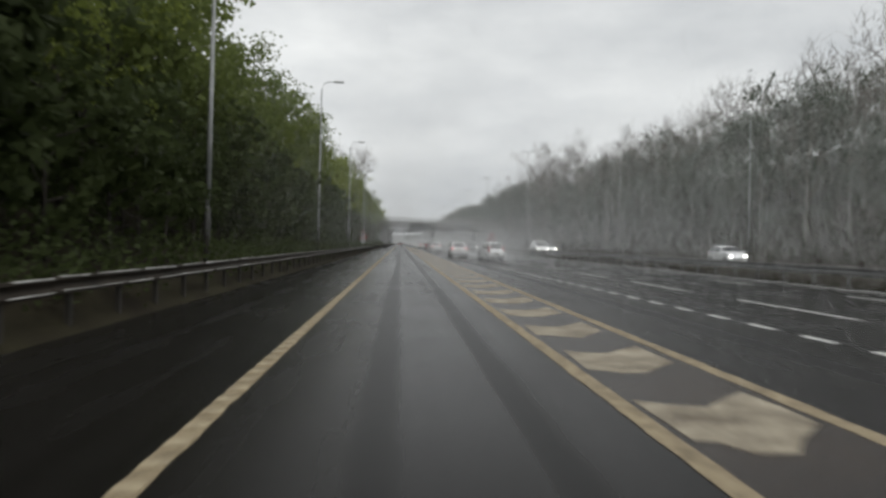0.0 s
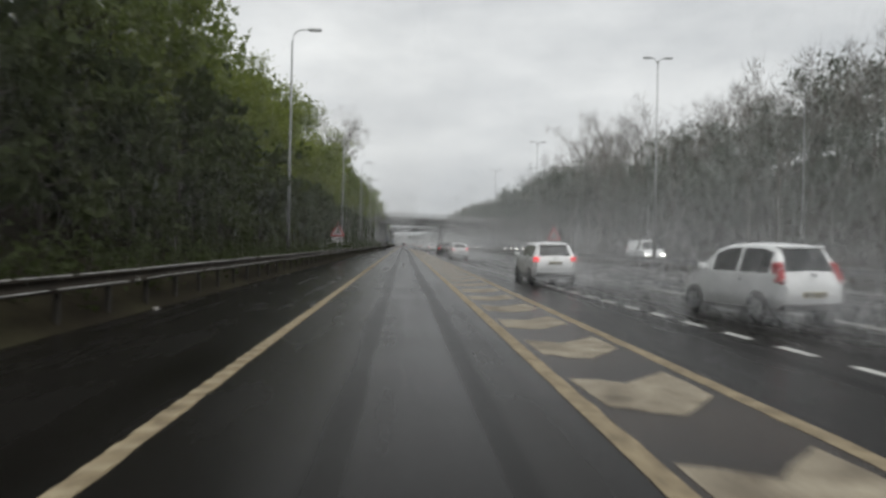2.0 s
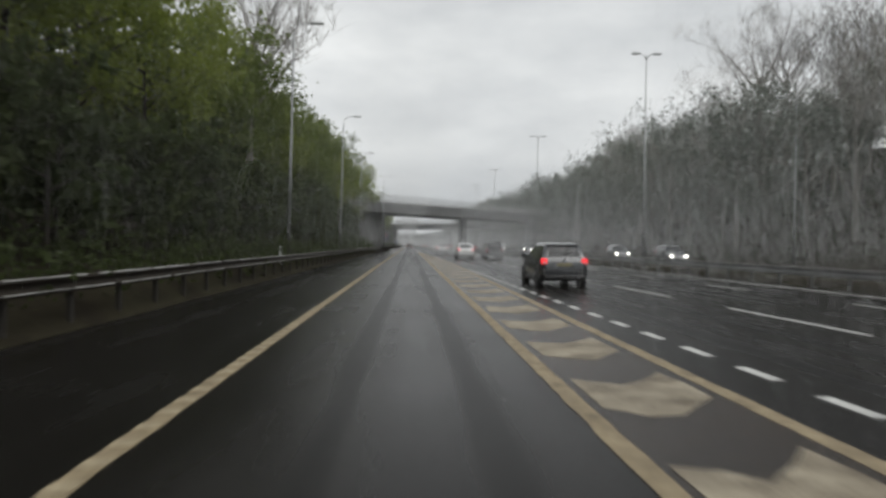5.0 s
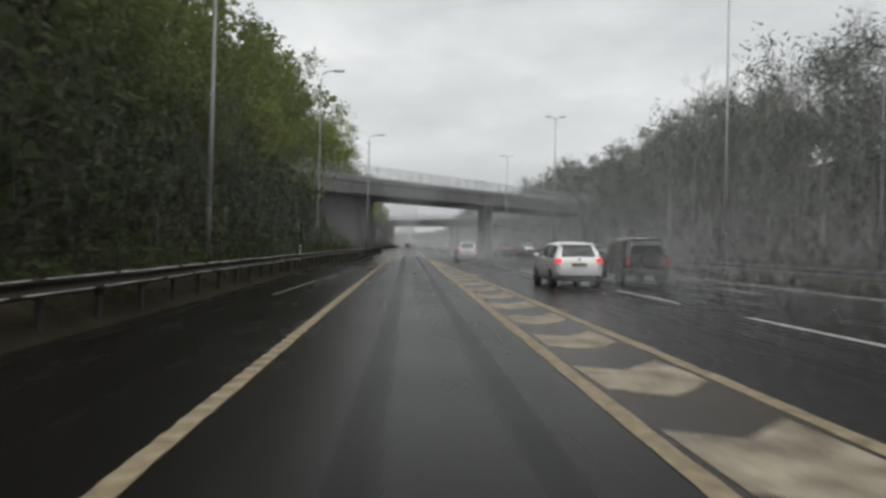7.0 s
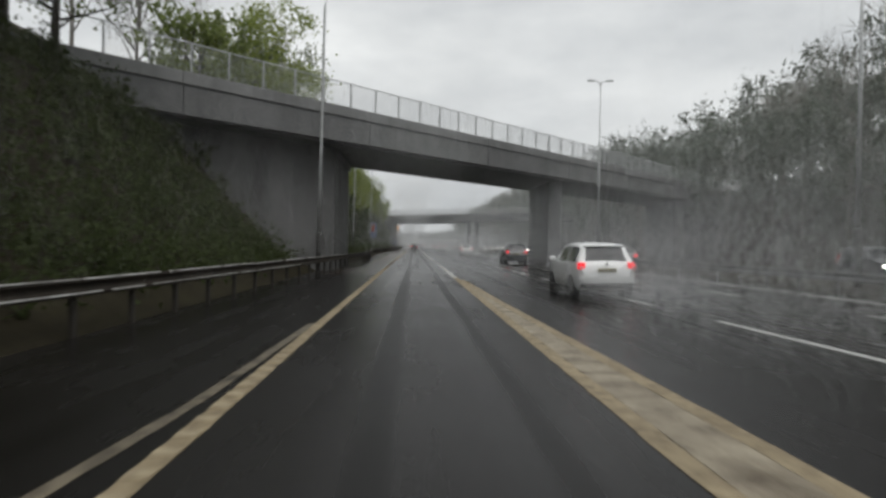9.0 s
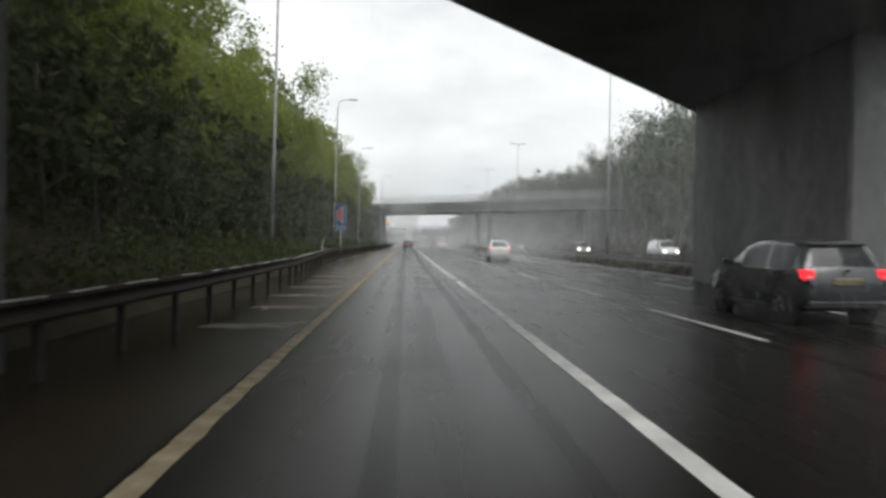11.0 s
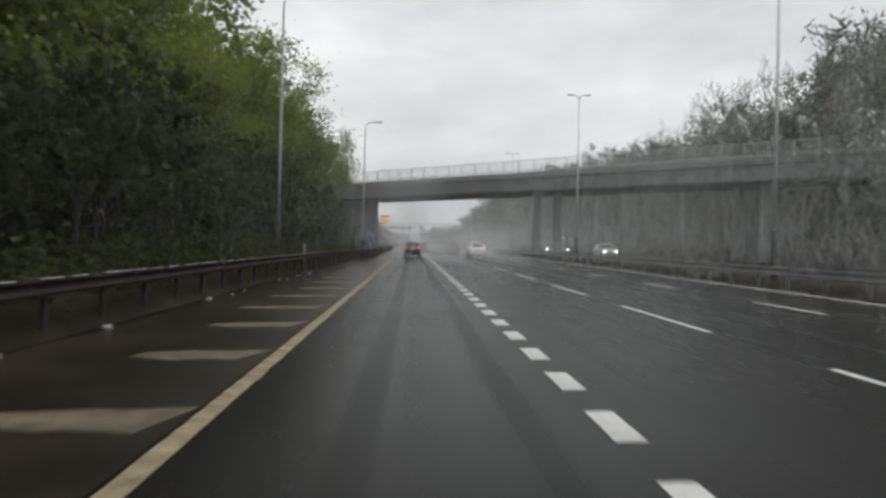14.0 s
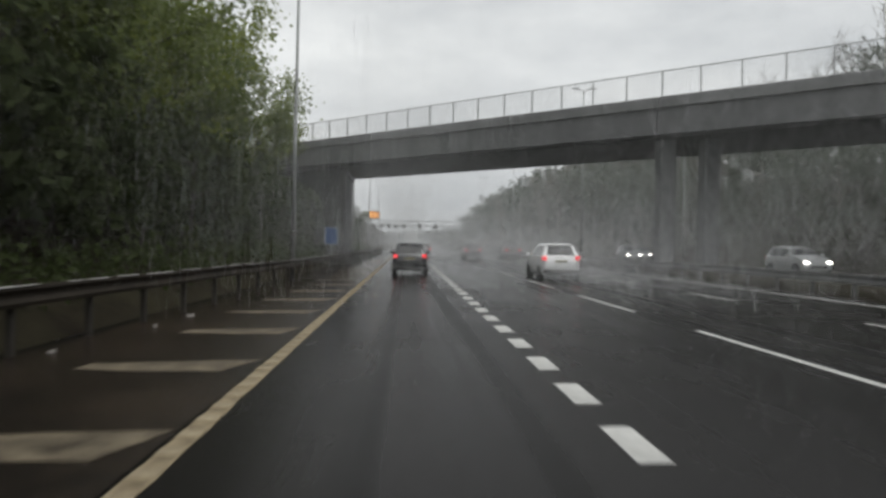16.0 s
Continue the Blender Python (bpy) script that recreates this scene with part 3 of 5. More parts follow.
# ---------- overbridges ----------
def bridge(name, left, right, label, soffit, rail_base, abut_x, piers):
    """A skewed concrete overbridge; left and right are x, y on its near side. Walls and piers run along the road."""
    (lx, ly), (rx, ry) = left, right
    slope = (ry - ly) / (rx - lx)
    wide = 9.0 * math.sqrt(1 + slope * slope)  # along the road
    x0, x1 = -34.0, 60.0
    near = lambda x: ly + slope * (x - lx)
    root = thing(name, label, "bridge", at=pose(0, 0, 0))
    shear = Matrix(((1, 0, 0, 0), (slope, 1, 0, ly - slope * lx), (0, 0, 1, 0), (0, 0, 0, 1)))
    k = math.sqrt(1 + slope * slope)

    def blk(xa, xb, ya, yb, za, zb, bevel=0.0):
        bm = bmesh.new()
        box(bm, xa, xb, ya, yb, za, zb, bevel, shear)
        return bm

    part("deck", blk(x0, x1, 0.6, wide - 0.6, soffit, rail_base - 0.5), M_CONC, root, "stained concrete deck soffit")
    for ya, yb, s in ((0.0, 0.6, -1), (wide - 0.6, wide, 1)):
        x = x0
        while x < x1:
            part("edge_beam", blk(x, x + 7.8, ya, yb, soffit + 0.12, rail_base - 0.62, 0.02), M_FASCIA, root)
            part("coping", blk(x, x + 7.81, ya - 0.12 if s < 0 else ya, yb if s < 0 else yb + 0.12, rail_base - 0.6, rail_base, 0.03), M_COPING, root, "paler precast coping")
            x += 7.83
    bm = bmesh.new()
    box(bm, -0.035, 0.035, -0.035, 0.035, -0.05, 1.38)
    post = finish("railing_post", bm, M_STEEL)
    step = 2.0
    turn = math.atan(slope)
    for off in (0.15, wide - 0.15):
        infill = bmesh.new()
        for i in range(int((x1 - x0) * k / step)):
            x = x0 + i * step / k
            m = Matrix.Translation((x, near(x) + off, rail_base)) @ Matrix.Rotation(turn, 4, "Z")
            ob = new("railing_post", post)
            ob.parent = root
            ob.matrix_basis = m
            bm = bmesh.new()
            box(bm, 0.03, step - 0.03, -0.022, 0.022, 1.32, 1.37, 0, m)
            part("top_rail", bm, M_STEEL, root)
            if -14 < x < 34:
                for q in range(15):
                    u = 0.13 + q * 0.124
                    box(infill, u - 0.008, u + 0.008, -0.008, 0.008, 0.06, 1.32, 0, m)
        tagged(part("railing_infill", infill, M_STEEL, root), "close upright steel bars", "", "", "stuff")
    part("abutment", blk(x0 + 2, abut_x, 2.8, wide - 2.0, -0.6, soffit + 0.05), M_CONC, root, "dark stained concrete abutment")
    part("bearing_shelf", blk(abut_x - 1.2, abut_x + 0.12, 2.7, wide - 1.9, soffit - 0.45, soffit - 0.02), M_FASCIA, root)
    for kind, px, along in piers:
        for ya, yb in along:
            bm = bmesh.new()
            w = 0.6 if kind == "leaf" else 0.42
            yc = near(px)
            box(bm, px - w, px + w, yc + ya, yc + yb, -0.4, soffit + 0.06, 0.08)
            part("pier", bm, M_PIER, root, "grey concrete pier")
    part("pier_cap", blk(x1 - 20, x1, 0.7, wide - 0.7, 0, soffit + 0.05), M_CONC, root, "far abutment")
    return root


bridge("road_bridge", (-6.6, 244.0), (10.0, 263.0), "dark concrete road bridge with steel railings", 7.1, 9.2, -4.75, [("leaf", 11.95, [(2.0, 12.0)]), ("leaf", 31.0, [(2.0, 12.0)])])
bridge("road_bridge", (-6.6, 404.0), (13.6, 385.5), "pale concrete road bridge with steel railings", 7.35, 9.45, -4.85, [("column", 13.85, [(1.4, 2.4)]), ("column", 15.95, [(2.6, 3.6)]), ("column", 31.5, [(1.6, 2.6), (7.0, 8.0)])])


# ---------- trees ----------
def limb(bm, p, d, length, r, depth, rng, tips, sides=4):
    """A branch that bends, thins and forks; the ends of the thin ones are kept."""
    pts, rad = [p], [r]
    for i in range(2):
        d = (d + Vector((rng.uniform(-1, 1), rng.uniform(-1, 1), rng.uniform(-0.4, 0.9))) * 0.2).normalized()
        p = p + d * length / 2
        pts.append(p)
        rad.append(r * (1 - 0.3 * (i + 1)))
    tube(bm, pts, rad, sides, cap=False)
    tips.append(p)
    if depth == 0:
        return
    for k in range(rng.choice((2, 3))):
        nd = (d + Vector((rng.uniform(-1, 1), rng.uniform(-1, 1), rng.uniform(-0.2, 0.8))) * 0.75).normalized()
        limb(bm, pts[rng.choice((1, 2, 2))], nd, length * rng.uniform(0.55, 0.8), rad[-1] * 0.8, depth - 1, rng, tips, 3)


def scatter(name, centres, count, spread, size, seed, mat, parent, label="", long=1.7):
    """Small leaves of three corners, thick round the twig ends and thinner between."""
    g = np.random.default_rng(seed)
    c = np.array([tuple(v) for v in centres])
    p = c[g.integers(0, len(c), count)] + g.normal(0, 1, (count, 3)) * spread * g.uniform(0.4, 1.2, (count, 1)) * (1, 1, 0.85)
    p[:, 2] = np.maximum(p[:, 2], 0.1)
    a = g.normal(0, 1, (count, 3))
    a /= np.linalg.norm(a, axis=1)[:, None]
    b = np.cross(a, g.normal(0, 1, (count, 3)))
    b /= np.linalg.norm(b, axis=1)[:, None]
    s = size * g.uniform(0.6, 1.4, (count, 1))
    v = np.stack([p - b * s * 0.5, p + b * s * 0.5, p + a * s * long * 0.6], 1).reshape(-1, 3)
    me = bpy.data.meshes.new(name)
    me.from_pydata(v.tolist(), [], np.arange(count * 3).reshape(-1, 3).tolist())
    me.materials.append(mat)
    ob = new(name, me)
    if parent:
        ob.parent = parent
    return tagged(ob, label) if label else ob


def tree(kind, height, seed, lite=False):
    """A broad-leaved tree or shrub: trunk with limbs, and its crown."""
    rng = random.Random(seed)
    label, mat, leaves, size, spread = {
        "leafy": ("young tree in fresh yellow-green spring leaf", M_LEAF, 6600, 0.131, 0.45),
        "dark": ("dense dark green tree on the verge bank", M_LEAF_MID, 5500, 0.153, 0.5),
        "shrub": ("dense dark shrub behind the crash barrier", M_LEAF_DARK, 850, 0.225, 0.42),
        "grey": ("tree just coming into leaf, its green greyed for haze", M_LEAF_GREY, 5200, 0.075, 0.5),
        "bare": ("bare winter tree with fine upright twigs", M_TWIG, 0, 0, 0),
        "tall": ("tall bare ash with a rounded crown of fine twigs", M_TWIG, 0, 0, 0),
    }[kind]
    shrub = kind == "shrub"
    if lite:
        leaves, size = leaves // 5, size * 2.0
    root = thing("shrub" if shrub else "tree", label, "shrub" if shrub else "tree", "shrubs along the verge" if shrub else "roadside trees")
    bm = bmesh.new()
    tips = []
    hb = height * (0.08 if shrub or kind == "grey" else 0.4 if kind == "tall" else 0.2)
    top = height * 0.66
    tube(bm, [(0, 0, -0.8), (0.05, 0.05, hb), (0.1, -0.1, top)], [height * 0.016, height * 0.012, height * 0.006], 6, cap=False)
    n = {"tall": 12, "bare": 9}.get(kind, 10)
    for i in range(n):
        z = hb + (top - hb) * (i / n) ** 0.9
        a = i * 2.4 + rng.uniform(-0.4, 0.4)
        up = 1.5 if kind in ("bare", "tall") else 0.5
        d = Vector((math.cos(a), math.sin(a), up * rng.uniform(0.7, 1.3))).normalized()
        limb(bm, Vector((0.05, 0, z)), d, height * rng.uniform(0.17, 0.27), height * 0.006, 1 if lite or shrub else 2, rng, tips)
    part("trunk", bm, M_TWIG if kind in ("bare", "tall", "grey") else M_BARK, root)
    if kind in ("bare", "tall"):
        bm = bmesh.new()
        for c in tips:
            for _ in range(10):
                d = Vector((rng.uniform(-1, 1), rng.uniform(-1, 1), rng.uniform(0.2, 2.0))).normalized()
                q = c + Vector((rng.gauss(0, 0.3), rng.gauss(0, 0.3), rng.gauss(0, 0.3)))
                e = q + d * rng.uniform(0.6, 1.5) * height / 11
                w = d.orthogonal().normalized() * 0.018
                bm.faces.new([bm.verts.new(k) for k in (q - w, q + w, e)])
        part("crown", bm, M_TWIG, root, "fine bare twigs")
    else:
        scatter("crown", tips, leaves, spread * height / 10, size, seed, mat, root, "", 5.5 if kind == "grey" else 1.7)
    return root


def pine(height, seed):
    rng = random.Random(seed)
    root = thing("conifer", "dark conifer among the bare trees", "tree", "roadside trees")
    bm = bmesh.new()
    tube(bm, [(0, 0, -0.6), (0, 0, height * 0.5), (0, 0, height)], [height * 0.014, height * 0.01, 0.02], 6, cap=False)
    part("trunk", bm, M_BARK, root)
    pts = []
    for i in range(520):
        f = rng.random() ** 0.8
        r = (1 - f) ** 0.8 * height * 0.36 * rng.random() ** 0.5 * (0.7 + 0.3 * math.sin(f * 45 + 1.3 * math.sin(seed + f * 9))) + 0.1
        a = rng.uniform(0, math.tau)
        pts.append((r * math.cos(a), r * math.sin(a), height * (0.12 + 0.88 * f) - r * 0.3))
    scatter("crown", pts, 4200, 0.42, 0.22, seed, M_PINE, root)
    return root


def join_far(name, protos, spots, label):
    """The uncountable trees at the back, joined into one mesh."""
    verts, faces, mats, slots = [], [], [], []
    base = 0
    for k, x, y, s, turn in spots:
        m = np.array(pose(x, y, ground_z(x, y) - 0.1, 0, 0, turn) @ Matrix.Scale(s, 4))
        for ch in protos[k].children:
            me = ch.data
            co = np.empty(len(me.vertices) * 3)
            me.vertices.foreach_get("co", co)
            verts.append(co.reshape(-1, 3) @ m[:3, :3].T + m[:3, 3])
            if me.materials[0] not in slots:
                slots.append(me.materials[0])
            ix = slots.index(me.materials[0])
            for poly in me.polygons:
                faces.append([base + v for v in poly.vertices])
                mats.append(ix)
            base += len(me.vertices)
    me = bpy.data.meshes.new(name)
    me.from_pydata(np.concatenate(verts).tolist(), [], faces)
    for mm in slots:
        me.materials.append(mm)
    me.polygons.foreach_set("material_index", mats)
    return tagged(new(name, me), label, "woodland", kind="stuff")


def plant(protos, spots):
    used = set()
    for k, x, y, s, turn in spots:
        m = pose(x, y, ground_z(x, y) - 0.1, 0, 0, turn) @ Matrix.Scale(s, 4)
        ob = protos[k]
        if k not in used:
            ob.matrix_basis = m
            used.add(k)
        else:
            copy_thing(ob, pose(0, 0, 0)).matrix_basis = m


rng = random.Random(11)
protos = [tree("leafy", 10, 1), tree("leafy", 10, 2), tree("dark", 10, 3), tree("shrub", 5, 4), tree("shrub", 5, 5),
          tree("bare", 11, 6), tree("bare", 11, 7), tree("grey", 10, 8), tree("grey", 10, 9), pine(12, 10), tree("dark", 10, 12), tree("tall", 22, 13)]
LEAFY, SHRUB, BARE, GREY, PINE, DARK = (0, 1), (3, 4), (5, 6), (7, 8), (9,), (2, 10)
near_spots, far_spots = [], []
back = [tree("leafy", 10, 1, True), tree("leafy", 10, 2, True), tree("dark", 10, 3, True), None, None, tree("bare", 11, 6, True), tree("bare", 11, 7, True), tree("grey", 10, 8, True), tree("grey", 10, 9, True), pine(12, 10), tree("dark", 10, 12, True)]


def open_bank(x, y):
    """The left bank by the first bridge has only low scrub."""
    return x < -7.0 and (219.5 if x > -11.5 else 236) < y < 249


def clear_of_bridges(x, y, room=2.0):
    a = 244.0 + 1.1446 * (x + 6.6)
    b = 404.0 - 0.9158 * (x + 6.6)
    return not (a - room < y < a + 14 + room or b - room < y < b + 12.5 + room)


def row(to, kinds, x, spread, y0, y1, step, scale):
    y = y0
    while y < y1:
        px, py = x + rng.uniform(-spread, spread), y
        if -12 < px < -9.3:
            px -= 1.2 if y < 200 else 1.0 if y > 262 else 0.0
        if clear_of_bridges(px, py) and not open_bank(px, py):
            k = rng.choice(kinds(py) if callable(kinds) else kinds)
            grown = between(py, [(150, 1.1), (185, 1.65), (220, 1.65), (250, 1.45), (290, 1.5), (312, 1.75), (335, 1.75), (352, 1.25), (640, 1.1)]) if 33 < px < 37 and k != 9 else 0.72 if k == 9 else 1.0
            to.append((k, px, py, grown * rng.uniform(*scale), rng.uniform(0, 360)))
        y += rng.uniform(*step)


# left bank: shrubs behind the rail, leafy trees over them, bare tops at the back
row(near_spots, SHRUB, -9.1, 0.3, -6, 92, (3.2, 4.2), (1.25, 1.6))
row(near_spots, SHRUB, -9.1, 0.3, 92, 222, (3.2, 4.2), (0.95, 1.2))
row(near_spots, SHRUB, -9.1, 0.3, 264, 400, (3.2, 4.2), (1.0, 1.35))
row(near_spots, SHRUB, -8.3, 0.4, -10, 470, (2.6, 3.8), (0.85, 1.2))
row(near_spots, lambda y: LEAFY if 85 < y < 158 else LEAFY + DARK if y > 60 else DARK + DARK + LEAFY, -11.4, 0.8, -12, 190, (4.4, 6.0), (1.0, 1.25))
row(near_spots, lambda y: LEAFY if 265 < y < 345 else LEAFY + DARK, -10.6, 0.8, 190, 408, (4.4, 6.0), (1.0, 1.3))
row(far_spots, DARK, -13.9, 1.0, -14, 230, (4.6, 6.0), (1.1, 1.4))
row(far_spots, DARK, -13.4, 1.0, 230, 405, (5.0, 6.6), (1.0, 1.25))
row(far_spots, DARK, -15.2, 0.8, 180, 406, (5.0, 7.0), (1.1, 1.4))
row(far_spots, lambda y: LEAFY + DARK, -16.9, 1.5, -14, 405, (9.0, 12.0), (0.85, 1.1))
near_spots += [(11, -11.8, 170, 0.98, 40), (11, -13.0, 180, 0.95, 160), (6, -11.5, 262, 1.15, 200), (5, -14.0, 264, 1.2, 20), (6, -16.5, 258, 1.2, 80), (5, -19.0, 256, 1.2, 120), (6, -21.5, 252, 1.1, 10)]
near_spots += [(DARK[i % 2], -12.4 - 0.9 * (i % 3), 220.5 + i * 1.9, 0.95 + 0.1 * (i % 2), i * 67) for i in range(8)]
near_spots += [(3 + i % 2, -8.2 - (i % 3) * 1.1, 221.0 + i * 1.5, 0.24 + 0.05 * (i % 3), i * 51) for i in range(15)]
near_spots += [(3 + i % 2, -11.6 - (i % 3) * 1.1, 220.5 + i * 1.6, 0.3 + 0.06 * (i % 3), i * 77) for i in range(10)]
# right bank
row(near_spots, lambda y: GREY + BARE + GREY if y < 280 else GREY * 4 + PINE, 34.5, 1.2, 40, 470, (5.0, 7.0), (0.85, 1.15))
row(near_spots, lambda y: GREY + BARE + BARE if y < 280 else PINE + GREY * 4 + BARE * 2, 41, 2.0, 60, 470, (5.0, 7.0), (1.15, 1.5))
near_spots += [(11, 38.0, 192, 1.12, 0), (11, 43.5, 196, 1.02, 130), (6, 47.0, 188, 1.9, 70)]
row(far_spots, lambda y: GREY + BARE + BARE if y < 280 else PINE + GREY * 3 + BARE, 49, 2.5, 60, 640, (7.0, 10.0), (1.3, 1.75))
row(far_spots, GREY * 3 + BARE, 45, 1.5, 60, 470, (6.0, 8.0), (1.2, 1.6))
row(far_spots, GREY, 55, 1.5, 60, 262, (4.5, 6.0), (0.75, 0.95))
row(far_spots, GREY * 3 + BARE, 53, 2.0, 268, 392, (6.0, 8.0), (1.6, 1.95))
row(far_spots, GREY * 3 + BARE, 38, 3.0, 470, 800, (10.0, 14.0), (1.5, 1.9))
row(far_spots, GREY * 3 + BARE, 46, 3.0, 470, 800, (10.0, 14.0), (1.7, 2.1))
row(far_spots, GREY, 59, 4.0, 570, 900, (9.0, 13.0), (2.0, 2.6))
row(far_spots, DARK + GREY, -24, 3.0, 420, 800, (12.0, 16.0), (0.5, 0.75))
plant(protos, near_spots)
join_far("woodland", back, far_spots, "dense mixed woodland on the banks behind the first trees")
for ob in back:
    if ob:
        for o in (*ob.children_recursive, ob):
            bpy.data.objects.remove(o)

# undergrowth on the left bank and at the foot of the right one
pts = []
for i in range(9000):
    y = rng.uniform(-12, 470)
    x = -6.1 - abs(rng.gauss(0, 1.5))
    if clear_of_bridges(x, y, 0.5):
        pts.append((x, y, ground_z(x, y) + abs(rng.gauss(0, 0.55))))
for i in range(2600):
    x = rng.uniform(-14, -6.4)
    y = 244.0 + 1.1446 * (x + 6.6) - rng.random() * 22
    pts.append((x, y, ground_z(x, y) + abs(rng.gauss(0, 0.45))))
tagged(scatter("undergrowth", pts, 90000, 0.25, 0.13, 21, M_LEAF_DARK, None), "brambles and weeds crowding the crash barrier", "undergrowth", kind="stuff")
pts = []
for i in range(9000):
    y = rng.uniform(30, 560)
    x = 31.2 + rng.random() ** 1.3 * 20
    pts.append((x, y, ground_z(x, y) + abs(rng.gauss(0, 1.6))))
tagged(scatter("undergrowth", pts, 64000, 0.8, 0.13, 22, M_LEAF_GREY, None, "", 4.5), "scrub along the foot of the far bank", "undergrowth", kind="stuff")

# far woods that close the view
pts = []
for i in range(2500):
    x = rng.uniform(-260, 300)
    y = 930 + rng.uniform(-20, 60)
    h = 9 + 4 * noise.noise((x * 0.02, 0.3, 0)) + 0.17 * max(0, x - 10)
    pts.append((x, y, h * rng.random() ** 0.6))
tagged(scatter("far_woods", pts, 55000, 2.2, 1.1, 23, M_LEAF_GREY, None), "distant woods greyed for haze across the end of the road", "woodland", kind="stuff")


# ---------- vehicles ----------
def car_paint(name, colour, rough=0.25):
    return material(name, colour, rough, vary=0.12, scale=1.5, coat=0.5, second=tuple(c * 0.8 for c in colour))


M_WHITECAR = car_paint("white_car_paint", (0.86, 0.87, 0.87))
M_BLACKCAR = car_paint("black_car_paint", (0.018, 0.019, 0.022))
M_GREYCAR = car_paint("dark_grey_car_paint", (0.05, 0.053, 0.058))
M_GLASSCAR = plain("tinted_car_glass", (0.012, 0.014, 0.016), 0.08, spec=0.22)
M_TYRE = material("wet_tyre_rubber", (0.020, 0.020, 0.021), 0.7, vary=0.3, scale=8)
M_RIM = plain("alloy_rim", (0.32, 0.33, 0.34), 0.3, 0.8)
M_TRIM = material("black_plastic_trim", (0.022, 0.022, 0.023), 0.55, vary=0.2, scale=6)
M_TAIL = plain("lit_tail_lamp", (0.45, 0.01, 0.01), 0.15, emit=(1.0, 0.03, 0.045), power=1.0)
M_TAILDIM = plain("red_lamp_glass", (0.42, 0.012, 0.018), 0.25)
M_HEAD = plain("lit_head_lamp", (0.9, 0.9, 0.88), 0.1, emit=(1.0, 0.97, 0.9), power=6.0)
M_LENS = plain("clear_lamp_glass", (0.55, 0.56, 0.57), 0.1)
M_PLATE = plain("yellow_number_plate", (0.36, 0.32, 0.18), 0.4)
M_PLATEWHITE = plain("white_number_plate", (0.6, 0.6, 0.58), 0.35)
M_INK = plain("black_plate_ink", (0.02, 0.02, 0.02), 0.5)
M_CHROME = plain("bright_chrome", (0.6, 0.6, 0.62), 0.12, 1.0)

SHAPES = {
    # length, half width, height, belt height; stations as fractions of the length from the tail: place, half-width share, underside, roof or bonnet height
    "hatchback": (3.55, 0.76, 1.58, 1.00, 0.30, [
        (0.00, 0.80, 0.44, 0.69), (0.012, 0.90, 0.36, 0.83), (0.045, 0.955, 0.30, 1.04), (0.075, 0.965, 0.27, 1.29), (0.115, 0.985, 0.22, 1.51), (0.20, 1.0, 0.20, 1.57),
        (0.365, 1.0, 0.20, 1.59), (0.395, 1.0, 0.20, 1.59), (0.52, 1.0, 0.20, 1.57), (0.63, 1.0, 0.20, 1.46), (0.76, 0.99, 0.20, 1.07), (0.86, 0.97, 0.20, 0.97), (0.95, 0.92, 0.22, 0.81), (1.0, 0.76, 0.30, 0.57)]),
    "crossover": (4.15, 0.87, 1.62, 1.05, 0.32, [
        (0.00, 0.80, 0.48, 0.74), (0.010, 0.90, 0.38, 0.90), (0.035, 0.955, 0.34, 1.09), (0.060, 0.965, 0.30, 1.28), (0.105, 0.985, 0.24, 1.53), (0.17, 1.0, 0.22, 1.59),
        (0.33, 1.0, 0.22, 1.62), (0.355, 1.0, 0.22, 1.62), (0.50, 1.0, 0.22, 1.60), (0.60, 1.0, 0.22, 1.49), (0.72, 0.99, 0.22, 1.14), (0.85, 0.97, 0.22, 1.04), (0.95, 0.92, 0.24, 0.88), (1.0, 0.80, 0.32, 0.63)]),
    "offroader": (4.10, 0.90, 1.80, 1.12, 0.36, [
        (0.00, 0.92, 0.55, 0.72), (0.006, 0.96, 0.48, 1.08), (0.015, 0.98, 0.46, 1.16), (0.035, 0.99, 0.44, 1.50), (0.06, 1.0, 0.40, 1.74), (0.13, 1.0, 0.38, 1.79),
        (0.30, 1.0, 0.38, 1.80), (0.325, 1.0, 0.38, 1.80), (0.50, 1.0, 0.38, 1.79), (0.58, 1.0, 0.38, 1.72), (0.68, 1.0, 0.38, 1.20), (0.84, 0.99, 0.38, 1.15), (0.96, 0.97, 0.40, 1.08), (1.0, 0.92, 0.46, 0.70)]),
    "van": (4.90, 0.96, 1.95, 1.10, 0.31, [
        (0.00, 0.92, 0.45, 0.66), (0.006, 0.96, 0.40, 1.08), (0.012, 0.98, 0.38, 1.14), (0.025, 0.99, 0.36, 1.55), (0.04, 1.0, 0.30, 1.88), (0.10, 1.0, 0.28, 1.94),
        (0.58, 1.0, 0.28, 1.95), (0.60, 1.0, 0.28, 1.95), (0.68, 1.0, 0.28, 1.93), (0.74, 1.0, 0.28, 1.84), (0.85, 0.99, 0.28, 1.22), (0.93, 0.97, 0.28, 1.05), (0.97, 0.94, 0.30, 0.92), (1.0, 0.86, 0.36, 0.62)]),
}


